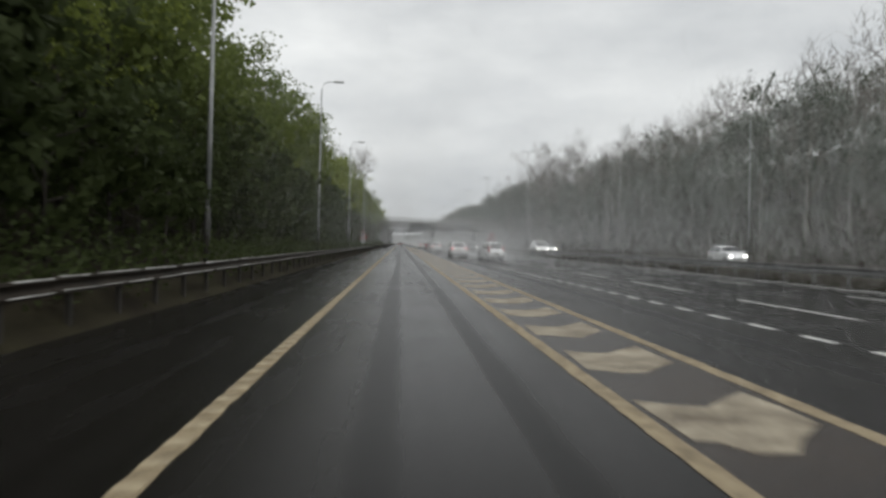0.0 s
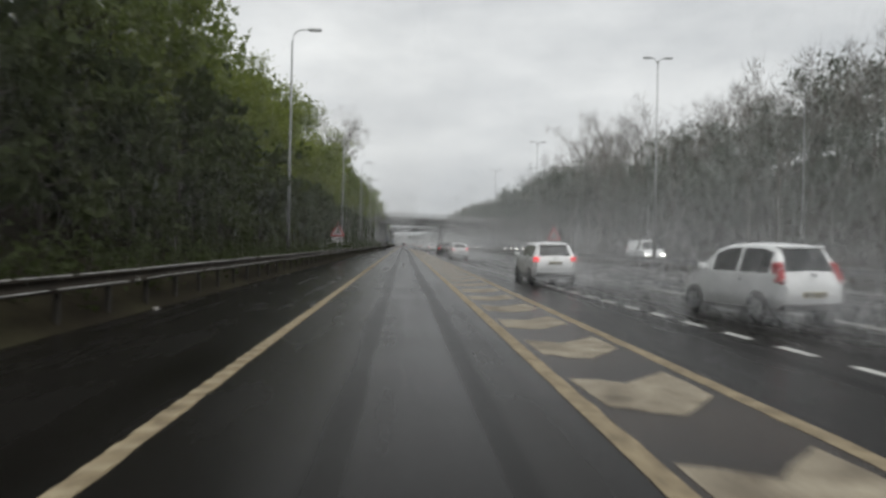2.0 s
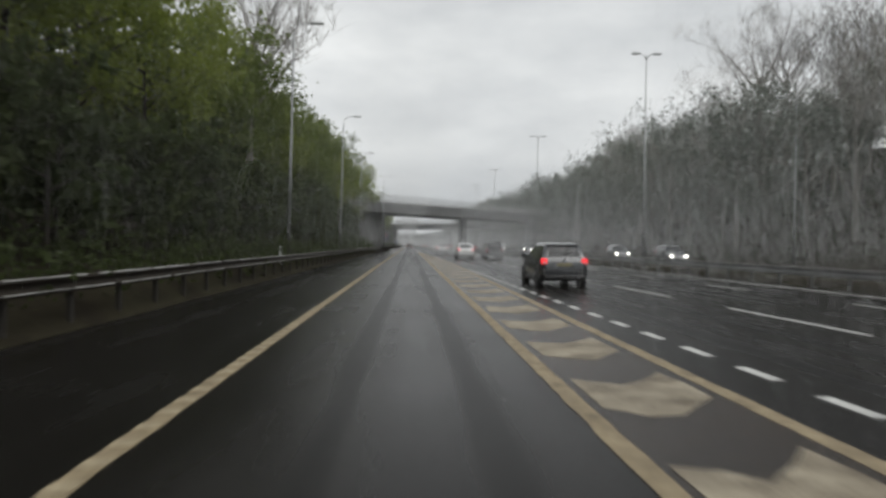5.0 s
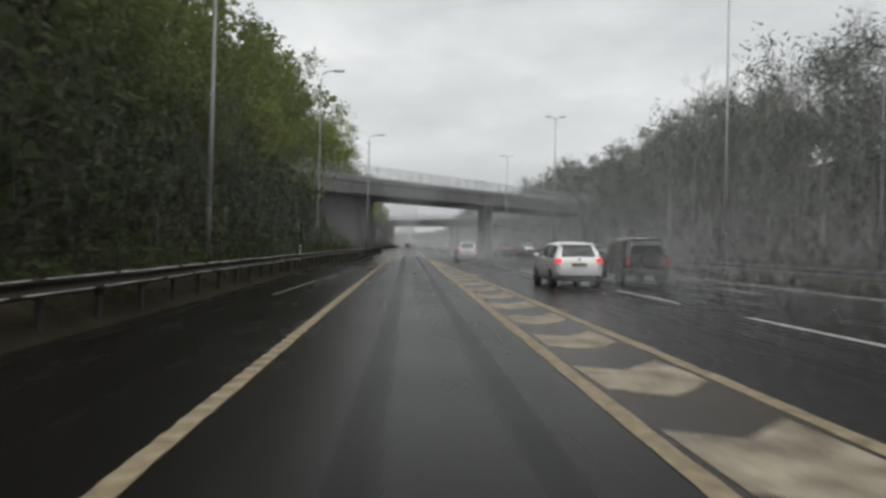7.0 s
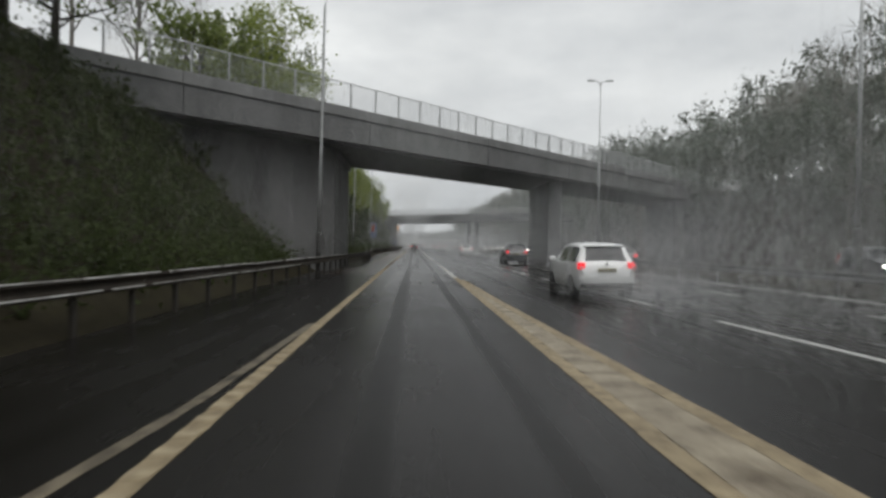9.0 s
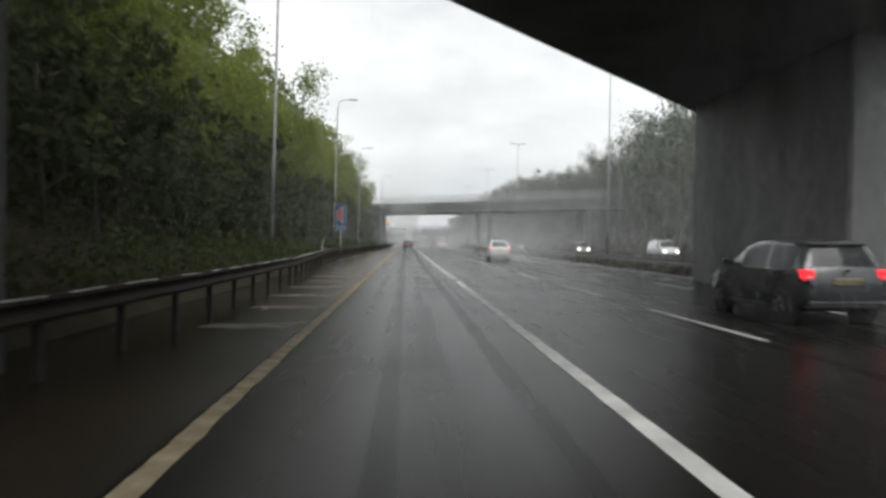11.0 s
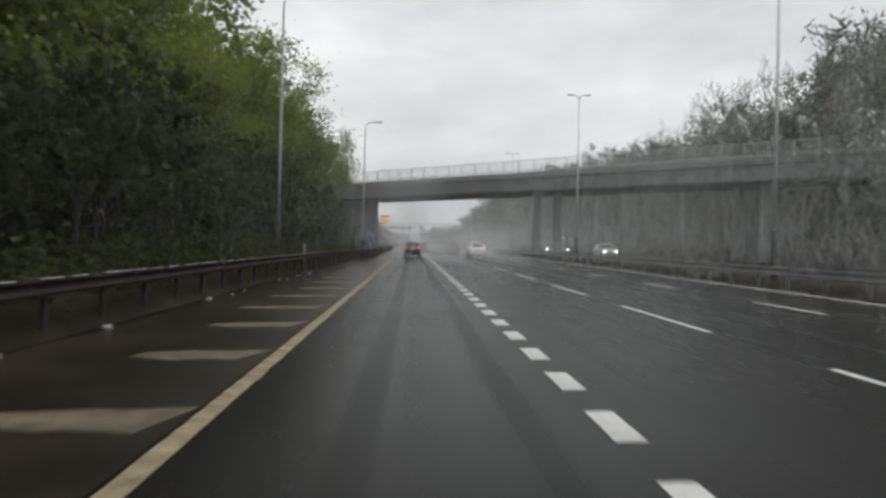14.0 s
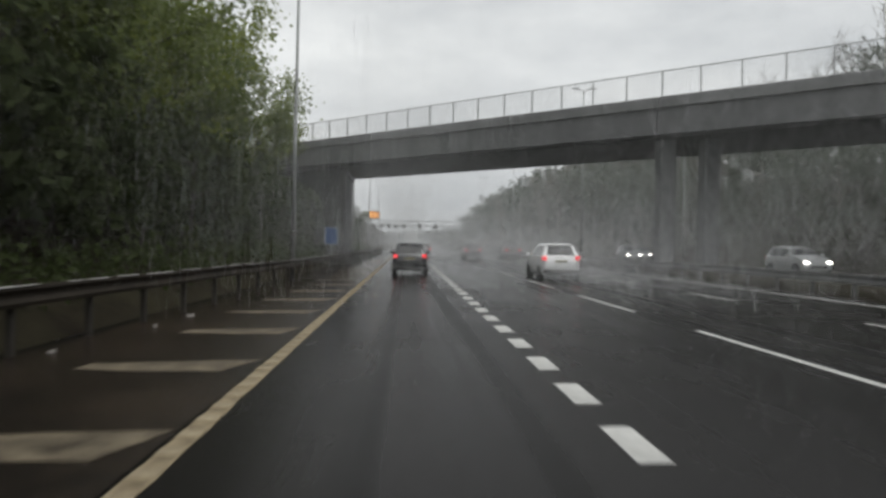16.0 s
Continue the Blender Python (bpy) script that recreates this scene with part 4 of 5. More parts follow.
def car(name, shape, paint, label, group, lamps="lit", oncoming=False):
    """A car, tail towards -y, its middle on the ground at the origin: body shell, glass, wheels, lamps, plate, mirrors, trim."""
    length, hw, height, belt, wr, stations = SHAPES[shape]
    root = thing(name, label, "van" if shape == "van" else "car", group)
    shell, rear_glass, screen = bmesh.new(), bmesh.new(), bmesh.new()
    panes = {}
    rows = []
    for f, ws, zb, zt in stations:
        y = (f - 0.5) * length
        w = hw * ws
        lift = max(0.0, zt - belt)  # how much stands above the waist
        zw = min(belt, zt - 0.05)
        inset = w * (1 - 0.25 * min(1, lift / max(0.1, height - belt)))
        half = [(0, zb), (w * 0.80, zb), (w * 0.97, zb + 0.10), (w, zb + (zw - zb) * 0.45), (w * 0.985, zw - 0.06), (w * 0.955, zw),
                (inset * 0.985, max(zw + 0.01, zt - 0.10)), (inset * 0.92, zt - 0.03), (inset * 0.74, zt - 0.006), (0, zt + 0.012)]
        ring = [(x, z) for x, z in half] + [(-x, z) for x, z in reversed(half[1:-1])]
        rows.append((f, [Vector((x, y, z)) for x, z in ring]))
    n = len(rows[0][1])
    quads = {"shell": [], "rear": [], "screen": []}
    for i in range(len(rows) - 1):
        ra, rb = rows[i][1], rows[i + 1][1]
        for k in range(n):
            k2 = (k + 1) % n
            upper = k in (5, n - 6)
            over = 7 <= k <= n - 8
            where = "shell"
            if upper and (3 < i < 6 or 6 < i < 9) and not (shape == "van" and i < 7):
                where = ("side", k == 5, i < 6)
            elif k in (8, n - 9) and 2 <= i < 4:
                where = "rear"
            elif over and 9 <= i < 10:
                where = "screen"
            quads.setdefault(where, []).append((ra[k], ra[k2], rb[k2], rb[k]))
    for key in quads:
        if key not in ("shell", "rear", "screen"):
            panes[key] = bmesh.new()
    for key, bm in (("shell", shell), ("rear", rear_glass), ("screen", screen), *panes.items()):
        for q in quads[key]:
            bm.faces.new([bm.verts.new(v) for v in q])
        bmesh.ops.remove_doubles(bm, verts=bm.verts[:], dist=0.0005)
    for ring in (rows[0][1], rows[-1][1]):
        shell.faces.new([shell.verts.new(v) for v in ring])
    bmesh.ops.remove_doubles(shell, verts=shell.verts[:], dist=0.0005)
    part("body", shell, paint, root, smooth=True)
    for bm in panes.values():
        part("side_window", bm, M_GLASSCAR, root, "dark tinted side window")
    part("rear_window", rear_glass, M_GLASSCAR, root, "wet dark rear window")
    part("windscreen", screen, M_GLASSCAR, root, "dark windscreen")
    tail = -length / 2
    nose = length / 2
    # wheels in black arches
    for sx in (-1, 1):
        for yc in (tail + length * 0.19, nose - length * 0.19):
            bm = bmesh.new()
            tube(bm, [(sx * (hw - 0.20), yc, wr), (sx * (hw + 0.006), yc, wr)], wr * 1.17, 22)
            part("wheel_arch", bm, M_TRIM, root)
            bm = bmesh.new()
            tube(bm, [(sx * (hw - 0.18), yc, wr), (sx * (hw - 0.15), yc, wr), (sx * (hw + 0.005), yc, wr), (sx * (hw + 0.022), yc, wr)], [wr * 0.93, wr, wr, wr * 0.9], 24)
            wheel = part("wheel", bm, M_TYRE, root, "wet black tyre")
            bm = bmesh.new()
            tube(bm, [(sx * (hw + 0.01), yc, wr), (sx * (hw + 0.028), yc, wr)], [wr * 0.64, wr * 0.60], 18)
            part("rim", bm, M_RIM, wheel, "grey alloy rim")
            for s in range(5):
                a = s * math.tau / 5
                bm = bmesh.new()
                c, d = math.cos(a), math.sin(a)
                tube(bm, [(sx * (hw + 0.03), yc + c * wr * 0.1, wr + d * wr * 0.1), (sx * (hw + 0.03), yc + c * wr * 0.58, wr + d * wr * 0.58)], [0.022, 0.03], 4)
                part("spoke", bm, M_TRIM, wheel)
    # lamps
    red = M_TAIL if lamps == "lit" else M_TAILDIM
    zl = belt - 0.10
    for sx in (-1, 1):
        bm = bmesh.new()
        if shape == "hatchback":
            box(bm, min(sx * hw * 0.76, sx * hw * 0.96), max(sx * hw * 0.76, sx * hw * 0.96), tail + 0.02, tail + 0.26, zl - 0.10, zl + 0.32, 0.04)
            for v in bm.verts:
                up = v.co.z - zl + 0.08
                v.co.y += up * 0.42
                v.co.x -= sx * max(0, up - 0.15) * 0.28
        elif shape == "offroader":
            box(bm, min(sx * hw * 0.80, sx * hw * 0.94), max(sx * hw * 0.80, sx * hw * 0.94), tail - 0.012, tail + 0.16, zl - 0.30, zl + 0.02, 0.02)
        elif shape == "van":
            box(bm, min(sx * hw * 0.82, sx * hw * 0.95), max(sx * hw * 0.82, sx * hw * 0.95), tail - 0.004, tail + 0.12, zl - 0.10, zl + 0.45, 0.02)
        else:
            box(bm, min(sx * hw * 0.70, sx * hw * 0.945), max(sx * hw * 0.70, sx * hw * 0.945), tail + 0.035, tail + 0.26, zl - 0.10, zl + 0.10, 0.03)
        lamp = part("tail_lamp", bm, red, root, "glowing red tail lamp" if lamps == "lit" else "red tail lamp")
        bm = bmesh.new()
        box(bm, min(sx * hw * 0.80, sx * hw * 0.90), max(sx * hw * 0.80, sx * hw * 0.90), tail - 0.0, tail + 0.05, zl - 0.06, zl - 0.02)
        part("reversing_lens", bm, M_LENS, lamp)
        bm = bmesh.new()
        box(bm, min(sx * hw * 0.55, sx * hw * 0.88), max(sx * hw * 0.55, sx * hw * 0.88), nose - 0.24, nose - 0.035, 0.58 + wr * 0.3, 0.72 + wr * 0.3, 0.03)
        part("head_lamp", bm, M_HEAD if oncoming else M_LENS, root, "glaring head lamp" if oncoming else "")
        # mirrors
        bm = bmesh.new()
        ym = (0.68 - 0.5) * length if shape != "van" else (0.80 - 0.5) * length
        box(bm, min(sx * (hw - 0.02), sx * (hw + 0.19)), max(sx * (hw - 0.02), sx * (hw + 0.19)), ym - 0.05, ym + 0.07, belt + 0.0, belt + 0.15, 0.03)
        part("door_mirror", bm, paint if shape != "offroader" else M_TRIM, root)
        bm = bmesh.new()
        box(bm, min(sx * (hw - 0.03), sx * (hw + 0.006)), max(sx * (hw - 0.03), sx * (hw + 0.006)), tail + length * 0.33, tail + length * 0.36, belt - 0.16, belt - 0.13, 0.004)
        part("door_handle", bm, M_CHROME, root)
        # door gap and sill
        bm = bmesh.new()
        box(bm, min(sx * (hw - 0.05), sx * (hw - 0.002)), max(sx * (hw - 0.05), sx * (hw - 0.002)), tail + length * 0.29, nose - length * 0.29, stations[6][2] + 0.02, stations[6][2] + 0.10, 0.01)
        part("sill", bm, M_TRIM, root)
    # rear bumper skirt, plate with dark bars, tailgate trim, exhaust
    bm = bmesh.new()
    deep = 0.05 if shape == "offroader" else -0.01
    box(bm, -hw * 0.84, hw * 0.84, tail - 0.012, tail + 0.30, stations[0][2] - 0.16, stations[0][2] + deep, 0.03)
    part("rear_skirt", bm, M_TRIM, root, "dark dirty rear skirt")
    zp = belt - 0.22 if shape in ("crossover", "van") else belt - 0.36
    if shape == "hatchback":
        zp = 0.60
    bm = bmesh.new()
    box(bm, -0.26, 0.26, tail - 0.022, tail + 0.03, zp - 0.055, zp + 0.055, 0.004)
    plate = part("number_plate", bm, M_PLATE, root, "yellow number plate")
    for i in range(6):
        bm = bmesh.new()
        x = -0.2 + i * 0.08 + (0.02 if i > 2 else 0)
        box(bm, x - 0.022, x + 0.022, tail - 0.026, tail - 0.018, zp - 0.035, zp + 0.035)
        part("plate_bar", bm, M_INK, plate)
    bm = bmesh.new()
    tube(bm, [(hw * 0.55, tail - 0.03, stations[0][2] - 0.10), (hw * 0.55, tail + 0.2, stations[0][2] - 0.10)], 0.035, 10)
    part("exhaust", bm, M_CHROME, root)
    # roof spoiler, wiper, badge
    f, ring = rows[4]
    bm = bmesh.new()
    box(bm, -hw * 0.66, hw * 0.66, ring[8].y - 0.09, ring[8].y + 0.10, ring[8].z - 0.03, ring[8].z + 0.025, 0.015)
    part("roof_spoiler", bm, paint, root)
    bm = bmesh.new()
    p, q = rows[3][1][8], rows[2][1][8]
    tube(bm, [(0.02, (p.y + q.y) / 2 - 0.05, (p.z + q.z) / 2 + 0.02), (0.33, p.y - 0.02, p.z + 0.03)], 0.012, 5)
    part("rear_wiper", bm, M_TRIM, root)
    bm = bmesh.new()
    tube(bm, [(0, tail - 0.0, belt - 0.03), (0, tail + 0.06, belt - 0.03)], 0.036, 14)
    part("badge", bm, M_CHROME, root, "plain round badge")
    if shape == "offroader":
        for sx in (-1, 1):
            bm = bmesh.new()
            tube(bm, [(sx * hw * 0.70, (0.16 - 0.5) * length, height - 0.04), (sx * hw * 0.70, (0.2 - 0.5) * length, height + 0.035), (sx * hw * 0.70, (0.5 - 0.5) * length, height + 0.03), (sx * hw * 0.70, (0.55 - 0.5) * length, height - 0.05)], 0.02, 6)
            part("roof_rail", bm, M_TRIM, root)
    if shape == "offroader":
        bm = bmesh.new()
        tube(bm, [(0.05, tail - 0.20, 0.98), (0.05, tail - 0.17, 0.98), (0.05, tail - 0.02, 0.98)], [0.30, 0.35, 0.35], 20)
        part("spare_wheel", bm, M_TYRE, root, "spare wheel on the tailgate")
    # front bumper, grille, front plate
    bm = bmesh.new()
    box(bm, -hw * 0.5, hw * 0.5, nose - 0.10, nose + 0.006, 0.42, 0.58, 0.02)
    part("grille", bm, M_TRIM, root)
    bm = bmesh.new()
    box(bm, -0.26, 0.26, nose - 0.02, nose + 0.02, 0.38, 0.48, 0.004)
    part("front_plate", bm, M_PLATEWHITE, root)
    return root


def stand(ob, x, tail_y, shape, turn=0.0):
    length = SHAPES[shape][0]
    ob.matrix_basis = pose(x, tail_y + length / 2, road_z(x), 0, -math.degrees(math.atan(CROSSFALL)) if x < 17 else 0.7, turn)
    return ob


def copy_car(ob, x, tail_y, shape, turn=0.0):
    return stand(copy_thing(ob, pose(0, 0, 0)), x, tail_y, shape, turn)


AHEAD, COMING = "cars going ahead", "oncoming cars"
stand(car("hatchback", "hatchback", M_WHITECAR, "small white hatchback with tall red tail lamps on the wet road", AHEAD, "off"), 7.75, 59.6, "hatchback", 9)
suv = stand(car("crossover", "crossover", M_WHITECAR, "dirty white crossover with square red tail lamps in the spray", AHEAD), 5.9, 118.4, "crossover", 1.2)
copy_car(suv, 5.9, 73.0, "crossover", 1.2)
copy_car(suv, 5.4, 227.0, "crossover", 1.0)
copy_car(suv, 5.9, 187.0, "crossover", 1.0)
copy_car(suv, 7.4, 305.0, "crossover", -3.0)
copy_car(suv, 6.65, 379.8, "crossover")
stand(car("offroader", "offroader", M_BLACKCAR, "black boxy off-roader with a spare wheel on its tailgate", AHEAD, "off"), 9.0, 189.0, "offroader", 0.8)
dark = stand(car("hatchback", "crossover", M_BLACKCAR, "black hatchback with lit red tail lamps in the spray", AHEAD), 0.15, 384.6, "crossover")
grey = stand(car("car", "crossover", M_GREYCAR, "dark grey car with lit red tail lamps", AHEAD), 5.7, 141.0, "crossover", 1.0)
copy_car(grey, 6.7, 421.0, "crossover")
copy_car(dark, 11.8, 427.4, "crossover")
copy_car(dark, 11.6, 246.0, "crossover")
copy_car(grey, 8.0, 262.0, "crossover")
copy_car(dark, 2.1, 436.0, "crossover")
van = stand(car("van", "van", M_WHITECAR, "white panel van with lit head lamps on the far carriageway", COMING, "off", True), 21.0, 104, "van", 180)
oncoming = stand(car("oncoming_car", "crossover", M_WHITECAR, "white oncoming car with bright head lamps", COMING, "off", True), 24.2, 112, "crossover", 180)
copy_car(oncoming, 27.4, 56, "crossover", 180)
copy_car(oncoming, 21.8, 386, "crossover", 180)
copy_car(van, 27.6, 322, "van", 180)
other = stand(car("oncoming_car", "hatchback", M_GREYCAR, "dark oncoming hatchback with bright head lamps", COMING, "off", True), 20.3, 168, "hatchback", 180)
copy_car(other, 20.3, 182, "hatchback", 180)
copy_car(other, 20.4, 236, "hatchback", 180)
copy_car(other, 20.4, 412, "hatchback", 180)
copy_car(other, 24.1, 420, "hatchback", 180)
copy_car(other, 20.4, 330, "hatchback", 180)


def lorry():
    root = thing("lorry", "white box lorry far ahead in the mist", "lorry", AHEAD)
    bm = bmesh.new()
    box(bm, -1.25, 1.25, 0, 7.5, 1.15, 3.9, 0.03)
    part("box_body", bm, M_WHITECAR, root)
    for sx in (-1, 1):
        bm = bmesh.new()
        box(bm, sx * 0.62 - 0.58, sx * 0.62 + 0.58, -0.03, 0.0, 1.2, 3.8, 0.01)
        part("rear_door", bm, M_WHITECAR, root)
    bm = bmesh.new()
    box(bm, -1.15, 1.15, 7.7, 9.6, 0.7, 3.1, 0.08)
    part("cab", bm, M_WHITECAR, root)
    bm = bmesh.new()
    box(bm, -1.2, 1.2, 0.05, 9.4, 0.75, 1.14, 0.02)
    part("chassis", bm, M_TRIM, root)
    for sx in (-1, 1):
        for yc in (1.6, 8.4):
            bm = bmesh.new()
            tube(bm, [(sx * 0.85, yc, 0.48), (sx * 1.18, yc, 0.48)], 0.48, 18)
            part("wheel", bm, M_TYRE, root)
        bm = bmesh.new()
        box(bm, sx * 0.95 - 0.18, sx * 0.95 + 0.18, -0.03, 0.04, 0.82, 0.96, 0.01)
        part("tail_lamp", bm, M_TAIL, root, "red tail lamp")
    return root


lorry().matrix_basis = pose(0.7, 476, road_z(0.7))


# ---------- signs ----------
M_SIGNRED = plain("red_sign_sheeting", (0.45, 0.02, 0.03), 0.4)
M_SIGNWHITE = material("white_sign_sheeting", (0.52, 0.53, 0.52), 0.4, vary=0.15, scale=4)
M_SIGNBLACK = plain("black_sign_legend", (0.02, 0.02, 0.02), 0.5)
M_SIGNBLUE = material("blue_sign_sheeting", (0.020, 0.075, 0.22), 0.45, vary=0.25, scale=2)
M_SIGNORANGE = material("orange_red_sign_panel", (0.42, 0.095, 0.045), 0.5, vary=0.4, scale=3)
M_SIGNGREY = material("grey_sign_back", (0.20, 0.20, 0.20), 0.6, vary=0.3, scale=3)
M_AMBER = plain("amber_lamp_panel", (0.6, 0.3, 0.03), 0.4, emit=(1.0, 0.36, 0.03), power=1.5)


def prism(pts, y0, y1):
    """A flat plate with the outline pts in x, z, between y0 and y1."""
    bm = bmesh.new()
    extrude_poly(bm, pts, y0, y1, Matrix())
    return bm


def words(name, text, size, mat, parent, x, y, z):
    """Letters that stand on a sign facing -y."""
    cu = bpy.data.curves.new(name, "FONT")
    cu.body = text
    cu.size = size
    cu.extrude = 0.002
    cu.offset = size * 0.018
    cu.align_x, cu.align_y = "CENTER", "CENTER"
    tmp = bpy.data.objects.new(name, cu)
    scene.collection.objects.link(tmp)
    me = bpy.data.meshes.new_from_object(tmp.evaluated_get(bpy.context.evaluated_depsgraph_get()))
    bpy.data.objects.remove(tmp)
    me.materials.clear()
    me.materials.append(mat)
    ob = new(name, me)
    ob.parent = parent
    ob.matrix_basis = pose(x, y, z, 90, 0, 0)
    return ob


def works_sign():
    root = thing("roadworks_sign", "red-bordered triangular roadworks sign over a white distance plate", "road sign", "roadworks signs")
    h = lambda s, dz: [(-s, dz), (s, dz), (0, dz + s * 1.74)]
    rounded = [(-0.70, 2.0), (-0.66, 1.95), (0.66, 1.95), (0.70, 2.0), (0.05, 3.20), (0.0, 3.23), (-0.05, 3.20)]
    part("red_border", prism(rounded, 0.0, 0.02), M_SIGNRED, root)
    part("white_field", prism([(-0.50, 2.08), (0.50, 2.08), (0, 2.97)], -0.006, 0.0), M_SIGNWHITE, root)
    part("black_heap", prism([(-0.38, 2.12), (-0.08, 2.12), (-0.14, 2.34), (-0.24, 2.36)], -0.011, -0.006), M_SIGNBLACK, root)
    part("black_bar", prism([(-0.06, 2.14), (-0.01, 2.12), (0.16, 2.56), (0.06, 2.62), (0.0, 2.42)], -0.011, -0.006), M_SIGNBLACK, root)
    part("black_bar", prism([(0.06, 2.42), (0.24, 2.12), (0.30, 2.14), (0.14, 2.52)], -0.011, -0.006), M_SIGNBLACK, root)
    part("black_blob", prism([(-0.03, 2.50), (0.10, 2.48), (0.17, 2.60), (0.10, 2.70), (-0.02, 2.68)], -0.0135, -0.0085), M_SIGNBLACK, root)
    part("distance_plate", prism([(-0.53, 1.42), (0.53, 1.42), (0.53, 1.86), (-0.53, 1.86)], 0.0, 0.02), M_SIGNWHITE, root, "white distance plate")
    words("distance_words", "3 miles", 0.37, M_SIGNBLACK, root, 0, -0.004, 1.65)
    for x in (0.0,):
        bm = bmesh.new()
        tube(bm, [(x, 0.07, -0.6), (x, 0.07, 2.9)], 0.045, 10)
        part("post", bm, M_STEEL, root)
    for z in (1.55, 2.2):
        bm = bmesh.new()
        box(bm, -0.42, 0.42, 0.022, 0.05, z - 0.03, z + 0.03)
        part("bracket", bm, M_SIGNGREY, root)
    return root


sign = works_sign()
sign.matrix_basis = pose(-6.25, 115.9, 0.2, 0, 0, -2)
copy_thing(sign, pose(14.6, 113.8, road_z(14.6) - 0.05, 0, 0, 2))


def blue_sign(w, z0, z1, picture):
    root = thing("motorway_sign", "tall blue sign with a white border and an orange panel" if picture else "small blue sign with a white border", "road sign")
    r = 0.07
    outline = lambda a: [(-a, z0 + r + (w - a)), (-a + r, z0 + (w - a)), (a - r, z0 + (w - a)), (a, z0 + r + (w - a)), (a, z1 - r - (w - a)), (a - r, z1 - (w - a)), (-a + r, z1 - (w - a)), (-a, z1 - r - (w - a))]
    part("white_border", prism(outline(w), 0.0, 0.025), M_SIGNWHITE, root)
    part("blue_field", prism(outline(w - 0.035), -0.005, 0.0), M_SIGNBLUE, root)
    if picture:
        part("white_outline", prism([(0.25, z0 + 0.68), (0.29, z0 + 0.68), (0.29, z1 - 0.14), (0.25, z1 - 0.14), (-0.30, z1 - 0.5), (-0.34, z0 + 1.1)], -0.010, -0.005), M_SIGNWHITE, root)
        part("orange_panel", prism([(0.22, z0 + 0.76), (0.22, z1 - 0.22), (-0.25, z1 - 0.55), (-0.29, z0 + 1.14)], -0.016, -0.010), M_SIGNORANGE, root, "orange-red slanting panel")
        words("mile_words", "mile", 0.42, M_SIGNWHITE, root, 0.13, -0.008, z0 + 0.33)
        for dx, dz, s in ((-0.40, 0.42, 0.06), (-0.27, 0.25, 0.06)):
            part("fraction_bar", prism([(dx - s, z0 + dz - s), (dx + s * 0.4, z0 + dz - s), (dx + s * 0.4, z0 + dz + s), (dx - s, z0 + dz + s)], -0.010, -0.005), M_SIGNWHITE, root)
    for x in (0.06,) if picture else (0,):
        bm = bmesh.new()
        tube(bm, [(x, 0.1, -1.0), (x, 0.1, z1 - 0.2)], 0.06, 10)
        part("post", bm, M_STEEL, root)
    bm = bmesh.new()
    box(bm, -w * 0.8, w * 0.8, 0.026, 0.045, z1 - 0.5, z1 - 0.42)
    part("bracket", bm, M_SIGNGREY, root)
    return root


blue_sign(0.58, 2.2, 4.58, True).matrix_basis = pose(-6.3, 315.6, 0.22, 0, 0, -3)
blue_sign(0.45, 1.25, 2.45, False).matrix_basis = pose(-5.2, 398.5, 0.2, 0, 0, 0)


def marker_post():
    root = thing("marker_post", "white plastic marker post with a dark band", "marker post", "marker posts")
    bm = bmesh.new()
    box(bm, -0.06, 0.06, -0.02, 0.02, -0.2, 1.0, 0.015)
    part("stake", bm, M_SIGNWHITE, root)
    bm = bmesh.new()
    box(bm, -0.045, 0.045, -0.028, -0.02, 0.72, 0.86)
    part("band", bm, M_SIGNBLACK, root)
    return root


mark = marker_post()
mark.matrix_basis = pose(-6.35, 302.3, 0.42)
for my in (204.6, 103.0, 153.0, 253.0, 352.0):
    copy_thing(mark, pose(-6.35, my, 0.35, 0, 1.5, 0))


def gantry():
    root = thing("sign_gantry", "grey gantry with white signal boxes and a glowing amber sign", "gantry", at=pose(0, 520, 0))
    for x in (-9.2, 17.5):
        bm = bmesh.new()
        box(bm, x - 0.25, x + 0.25, -0.25, 0.25, -0.3, 7.2, 0.03)
        part("leg", bm, M_STEEL, root)
    for z in (5.9, 7.0):
        bm = bmesh.new()
        box(bm, -9.4, 17.7, -0.12, 0.12, z, z + 0.22, 0.02)
        part("beam", bm, M_STEEL, root)
    for i in range(18):
        bm = bmesh.new()
        x = -9.0 + i * 1.5
        tube(bm, [(x, 0, 6.0), (x + 0.75, 0, 7.1), (x + 1.5, 0, 6.0)], 0.05, 5)
        part("brace", bm, M_STEEL, root)
    for x in (-8.0, -6.2, -4.4, -2.6, -0.8, 3.0, 6.8):
        bm = bmesh.new()
        box(bm, x - 0.55, x + 0.55, -0.42, -0.14, 5.3, 6.5, 0.04)
        b = part("signal_box", bm, M_SIGNWHITE, root, "white signal box")
        bm = bmesh.new()
        box(bm, x - 0.38, x + 0.38, -0.435, -0.42, 5.5, 6.3, 0.01)
        part("signal_face", bm, M_SIGNBLACK, b)
    bm = bmesh.new()
    box(bm, -9.0, -6.6, -0.4, 0.0, 7.5, 9.4, 0.03)
    panel = part("matrix_sign", bm, M_SIGNBLACK, root)
    for i in range(3):
        bm = bmesh.new()
        box(bm, -8.8 + i * 0.78, -8.32 + i * 0.78, -0.43, -0.4, 7.75, 9.15, 0.02)
        part("amber_bar", bm, M_AMBER, panel, "glowing amber block")
    return root


gantry()

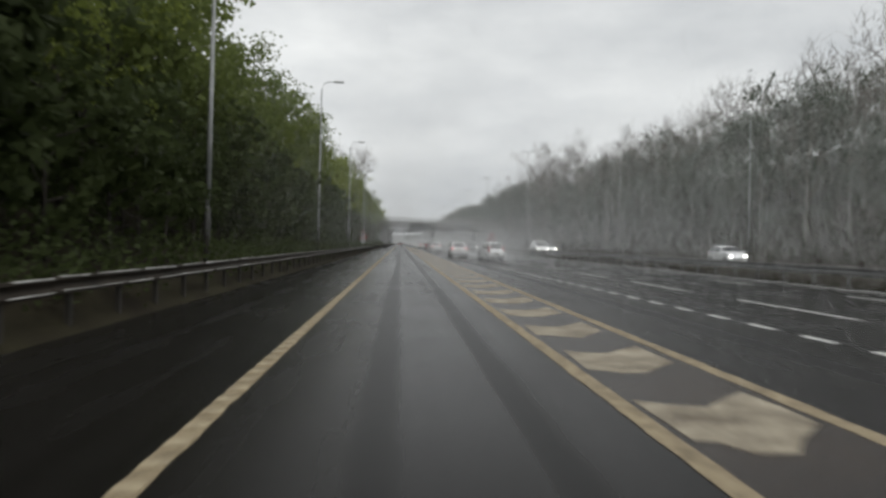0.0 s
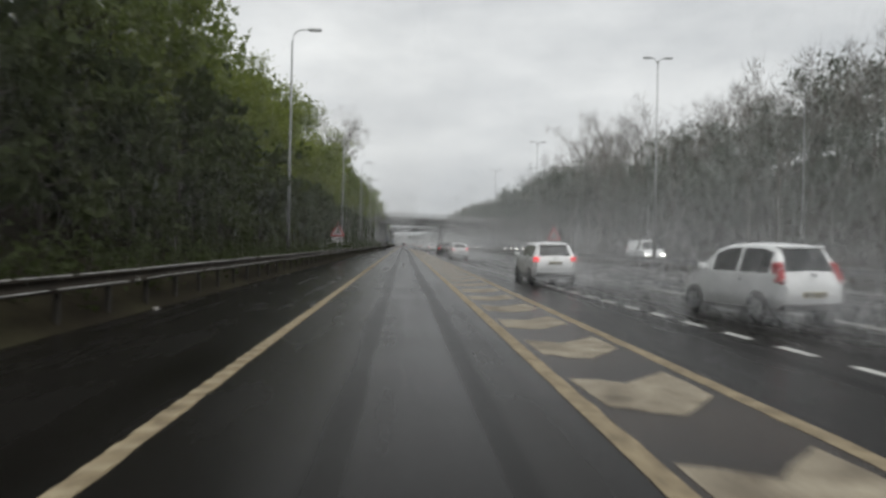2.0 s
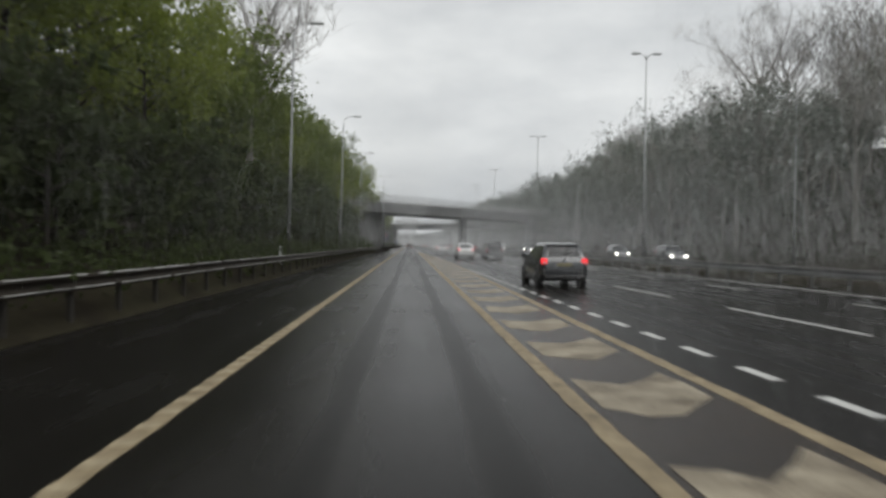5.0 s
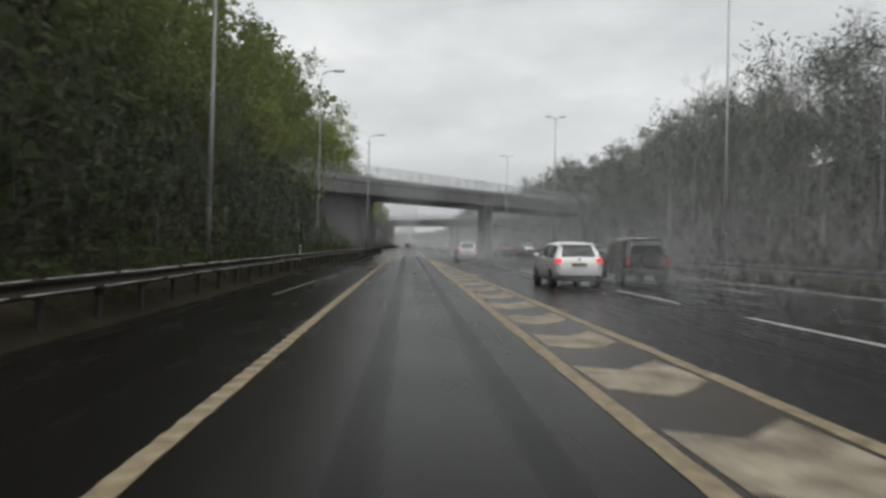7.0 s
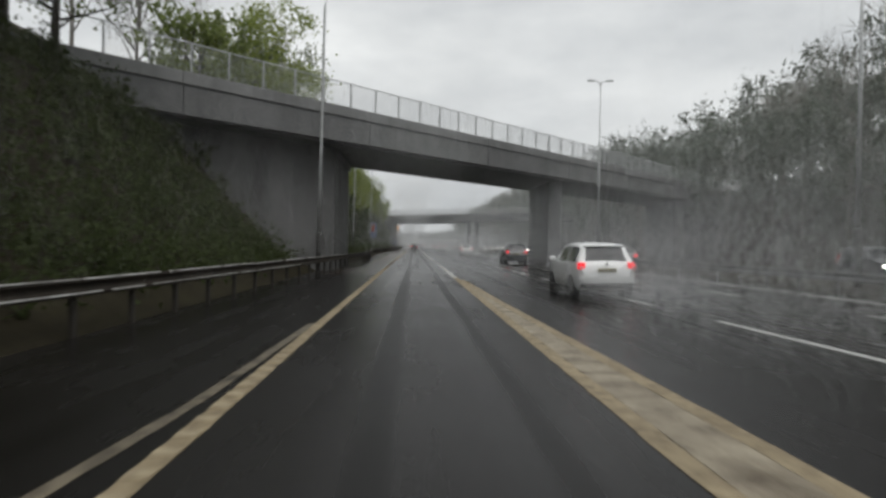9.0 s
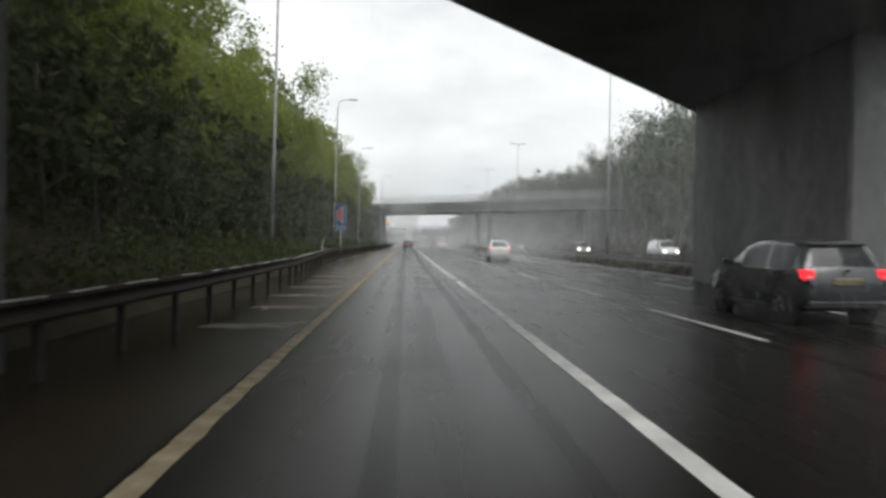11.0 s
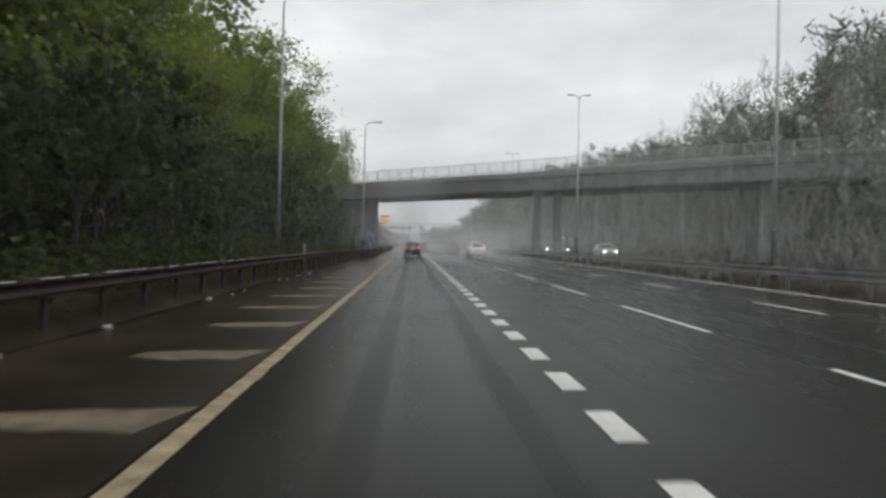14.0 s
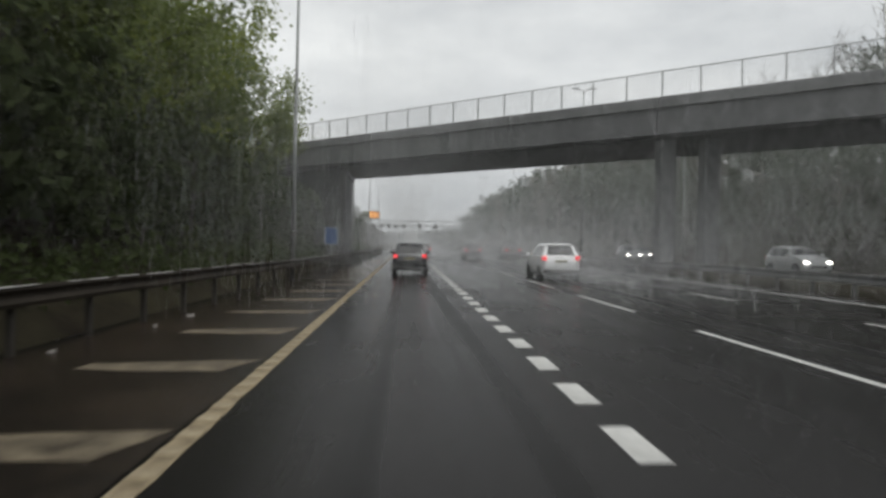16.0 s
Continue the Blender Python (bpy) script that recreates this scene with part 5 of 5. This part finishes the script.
# litter and wet leaves on the verge by the rail
rng = random.Random(77)
M_LITTER = material("pale_wet_litter", (0.30, 0.29, 0.27), 0.5, vary=0.4, scale=12)
for i in range(26):
    y = rng.choice((rng.uniform(280, 380), rng.uniform(20, 380)))
    x = rail_left(y) + rng.uniform(0.2, 0.7)
    bm = bmesh.new()
    k = rng.randint(5, 7)
    w = rng.uniform(0.03, 0.09)
    top = [bm.verts.new((w * math.cos(a * math.tau / k) * rng.uniform(0.6, 1.2), w * math.sin(a * math.tau / k) * rng.uniform(0.6, 1.2), rng.uniform(0.02, 0.07))) for a in range(k)]
    low = [bm.verts.new((v.co.x * 1.1, v.co.y * 1.1, 0)) for v in top]
    bm.faces.new(top)
    for a in range(k):
        bm.faces.new((top[a], top[(a + 1) % k], low[(a + 1) % k], low[a]))
    ob = solo("litter", bm, M_LITTER, "scrap of pale litter at the road's edge", "litter", "litter along the rail")
    ob.matrix_basis = pose(x, y, road_z(x) + 0.002, 0, 0, rng.uniform(0, 360))


# ---------- spray hanging over the wet lanes ----------
M_SPRAY = bpy.data.materials.new("water_spray")
M_SPRAY.use_nodes = True
sp = M_SPRAY.node_tree.nodes["Principled BSDF"]
sp.inputs["Base Color"].default_value = (0.86, 0.87, 0.88, 1)
sp.inputs["Roughness"].default_value = 0.6
st = M_SPRAY.node_tree.nodes.new("ShaderNodeBsdfTranslucent")
st.inputs["Color"].default_value = (0.86, 0.87, 0.88, 1)
sm = M_SPRAY.node_tree.nodes.new("ShaderNodeMixShader")
sm.inputs[0].default_value = 0.5
M_SPRAY.node_tree.links.new(sp.outputs[0], sm.inputs[1])
M_SPRAY.node_tree.links.new(st.outputs[0], sm.inputs[2])
M_SPRAY.node_tree.links.new(sm.outputs[0], M_SPRAY.node_tree.nodes["Material Output"].inputs["Surface"])


def threads(name, sigma, tall, x0, x1, y0, y1, seed, label, floor=0.0, fine=0.00021, far=None, length=2.6, lean=0.10):
    """Hair-fine drifting threads of rain and blown water, finer towards the camera's lane, fewer with height; sigma: the share of the light that a metre of them stops."""
    g = np.random.default_rng(seed)
    reach = max(4.0, (abs(x0) + abs(x1)) / 2)
    width = fine * reach
    length = min(length, tall * 1.6)
    count = int(sigma / (0.32 * width * length) * (x1 - x0) * (y1 - y0) * tall)
    x, y = g.uniform(x0, x1, count), g.uniform(y0, y1, count)
    z = floor + np.minimum(g.exponential(tall, count), tall * 3.0)
    drift = np.sin(y * 0.11 + x * 0.23 + seed) * np.sin(y * 0.047 - x * 0.31 + 2.0 * seed)
    grow = np.clip((y - far) / 40, 1, 5) if far else np.ones(count)
    keep = g.random(count) < (0.75 + 0.25 * drift) / grow
    x, y, z, grow = x[keep], y[keep], z[keep], grow[keep]
    n = len(x)
    z += CROSSFALL * np.minimum(x, 17) + 0.02
    h = length * g.uniform(0.5, 1.5, n)
    a = g.uniform(0, math.tau, n)
    w = width * 0.5 * grow
    p, d = np.stack([x, y, z], 1), np.stack([np.cos(a) * w, np.sin(a) * w, np.zeros(n)], 1)
    tip = p + np.stack([g.normal(0, lean, n) * h, g.normal(0, lean, n) * h, h], 1)
    me = bpy.data.meshes.new(name)
    me.from_pydata(np.stack([p - d, p + d, tip], 1).reshape(-1, 3).tolist(), [], np.arange(n * 3).reshape(-1, 3).tolist())
    me.materials.append(M_SPRAY)
    return tagged(new(name, me), label, "spray", kind="stuff")


OVER = "fine white water spray hanging over the wet lanes"
RAIN = "thin rain mist drifting across the road"
for k, (xa, xb, dense) in enumerate(((2.6, 5.0, 0.008), (5.0, 9.0, 0.013), (9.0, 16.0, 0.0115), (16.0, 24.0, 0.0065), (24.0, 31.0, 0.0065))):
    threads("spray", dense, 1.2, xa, xb, 4, 520, 31 + k, OVER, fine=0.00015, lean=0.25 if xa < 5 else 0.55)
threads("spray", 0.008, 2.2, -5.0, 6.0, 362, 720, 38, OVER, far=330)
threads("rain_mist", 0.0070, 4.0, -5.4, -2.6, 20, 620, 40, RAIN, 0.9, 0.00011, lean=0.25)
threads("rain_mist", 0.0045, 3.5, -8.2, -5.6, 24, 460, 36, RAIN, 0.7, 0.00013, lean=0.5)
threads("rain_mist", 0.0120, 3.0, -2.6, 2.6, 8, 620, 41, RAIN, 4.4, 0.00015, lean=0.4)
for k, (xa, xb, dense) in enumerate(((2.6, 5.5, 0.0028), (5.5, 10.0, 0.0048), (10.0, 18.0, 0.0054), (18.0, 26.0, 0.0040), (26.0, 35.0, 0.0036))):
    threads("rain_mist", dense, 6.5, xa, xb, 8, 620, 42 + k, RAIN, 0.8, 0.00015 if xa < 18 else 0.0002, lean=0.25 if xa < 5 else 0.55)
threads("rain_mist", 0.0045, 8.0, -8.0, 4.0, 364, 760, 48, RAIN, far=330)
for k, (px, py) in enumerate(((7.45, 59.5), (5.9, 73.0), (5.9, 118.4), (5.4, 227.0), (6.65, 379.8), (9.0, 189.0), (5.9, 187.0), (7.4, 305.0), (0.15, 384.6), (6.7, 421.0), (11.8, 427.4), (2.1, 436.0))):
    thin = 0.35 if px == 9.0 or py == 187.0 else 1.0
    for wide, back, high, dense in ((0.95, 5.0, 0.4, 0.05),) if abs(px) < 2 else ((0.95, 5.0, 0.45, 0.20), (1.7, 16.0, 0.75, 0.08)):
        threads("wheel_spray", dense * thin, high, px - wide, px + wide * (1.0 if thin < 1 else 1.5), py - back, py + 1.0, 50 + k, "white spray thrown up behind a car's wheels", lean=0.5)
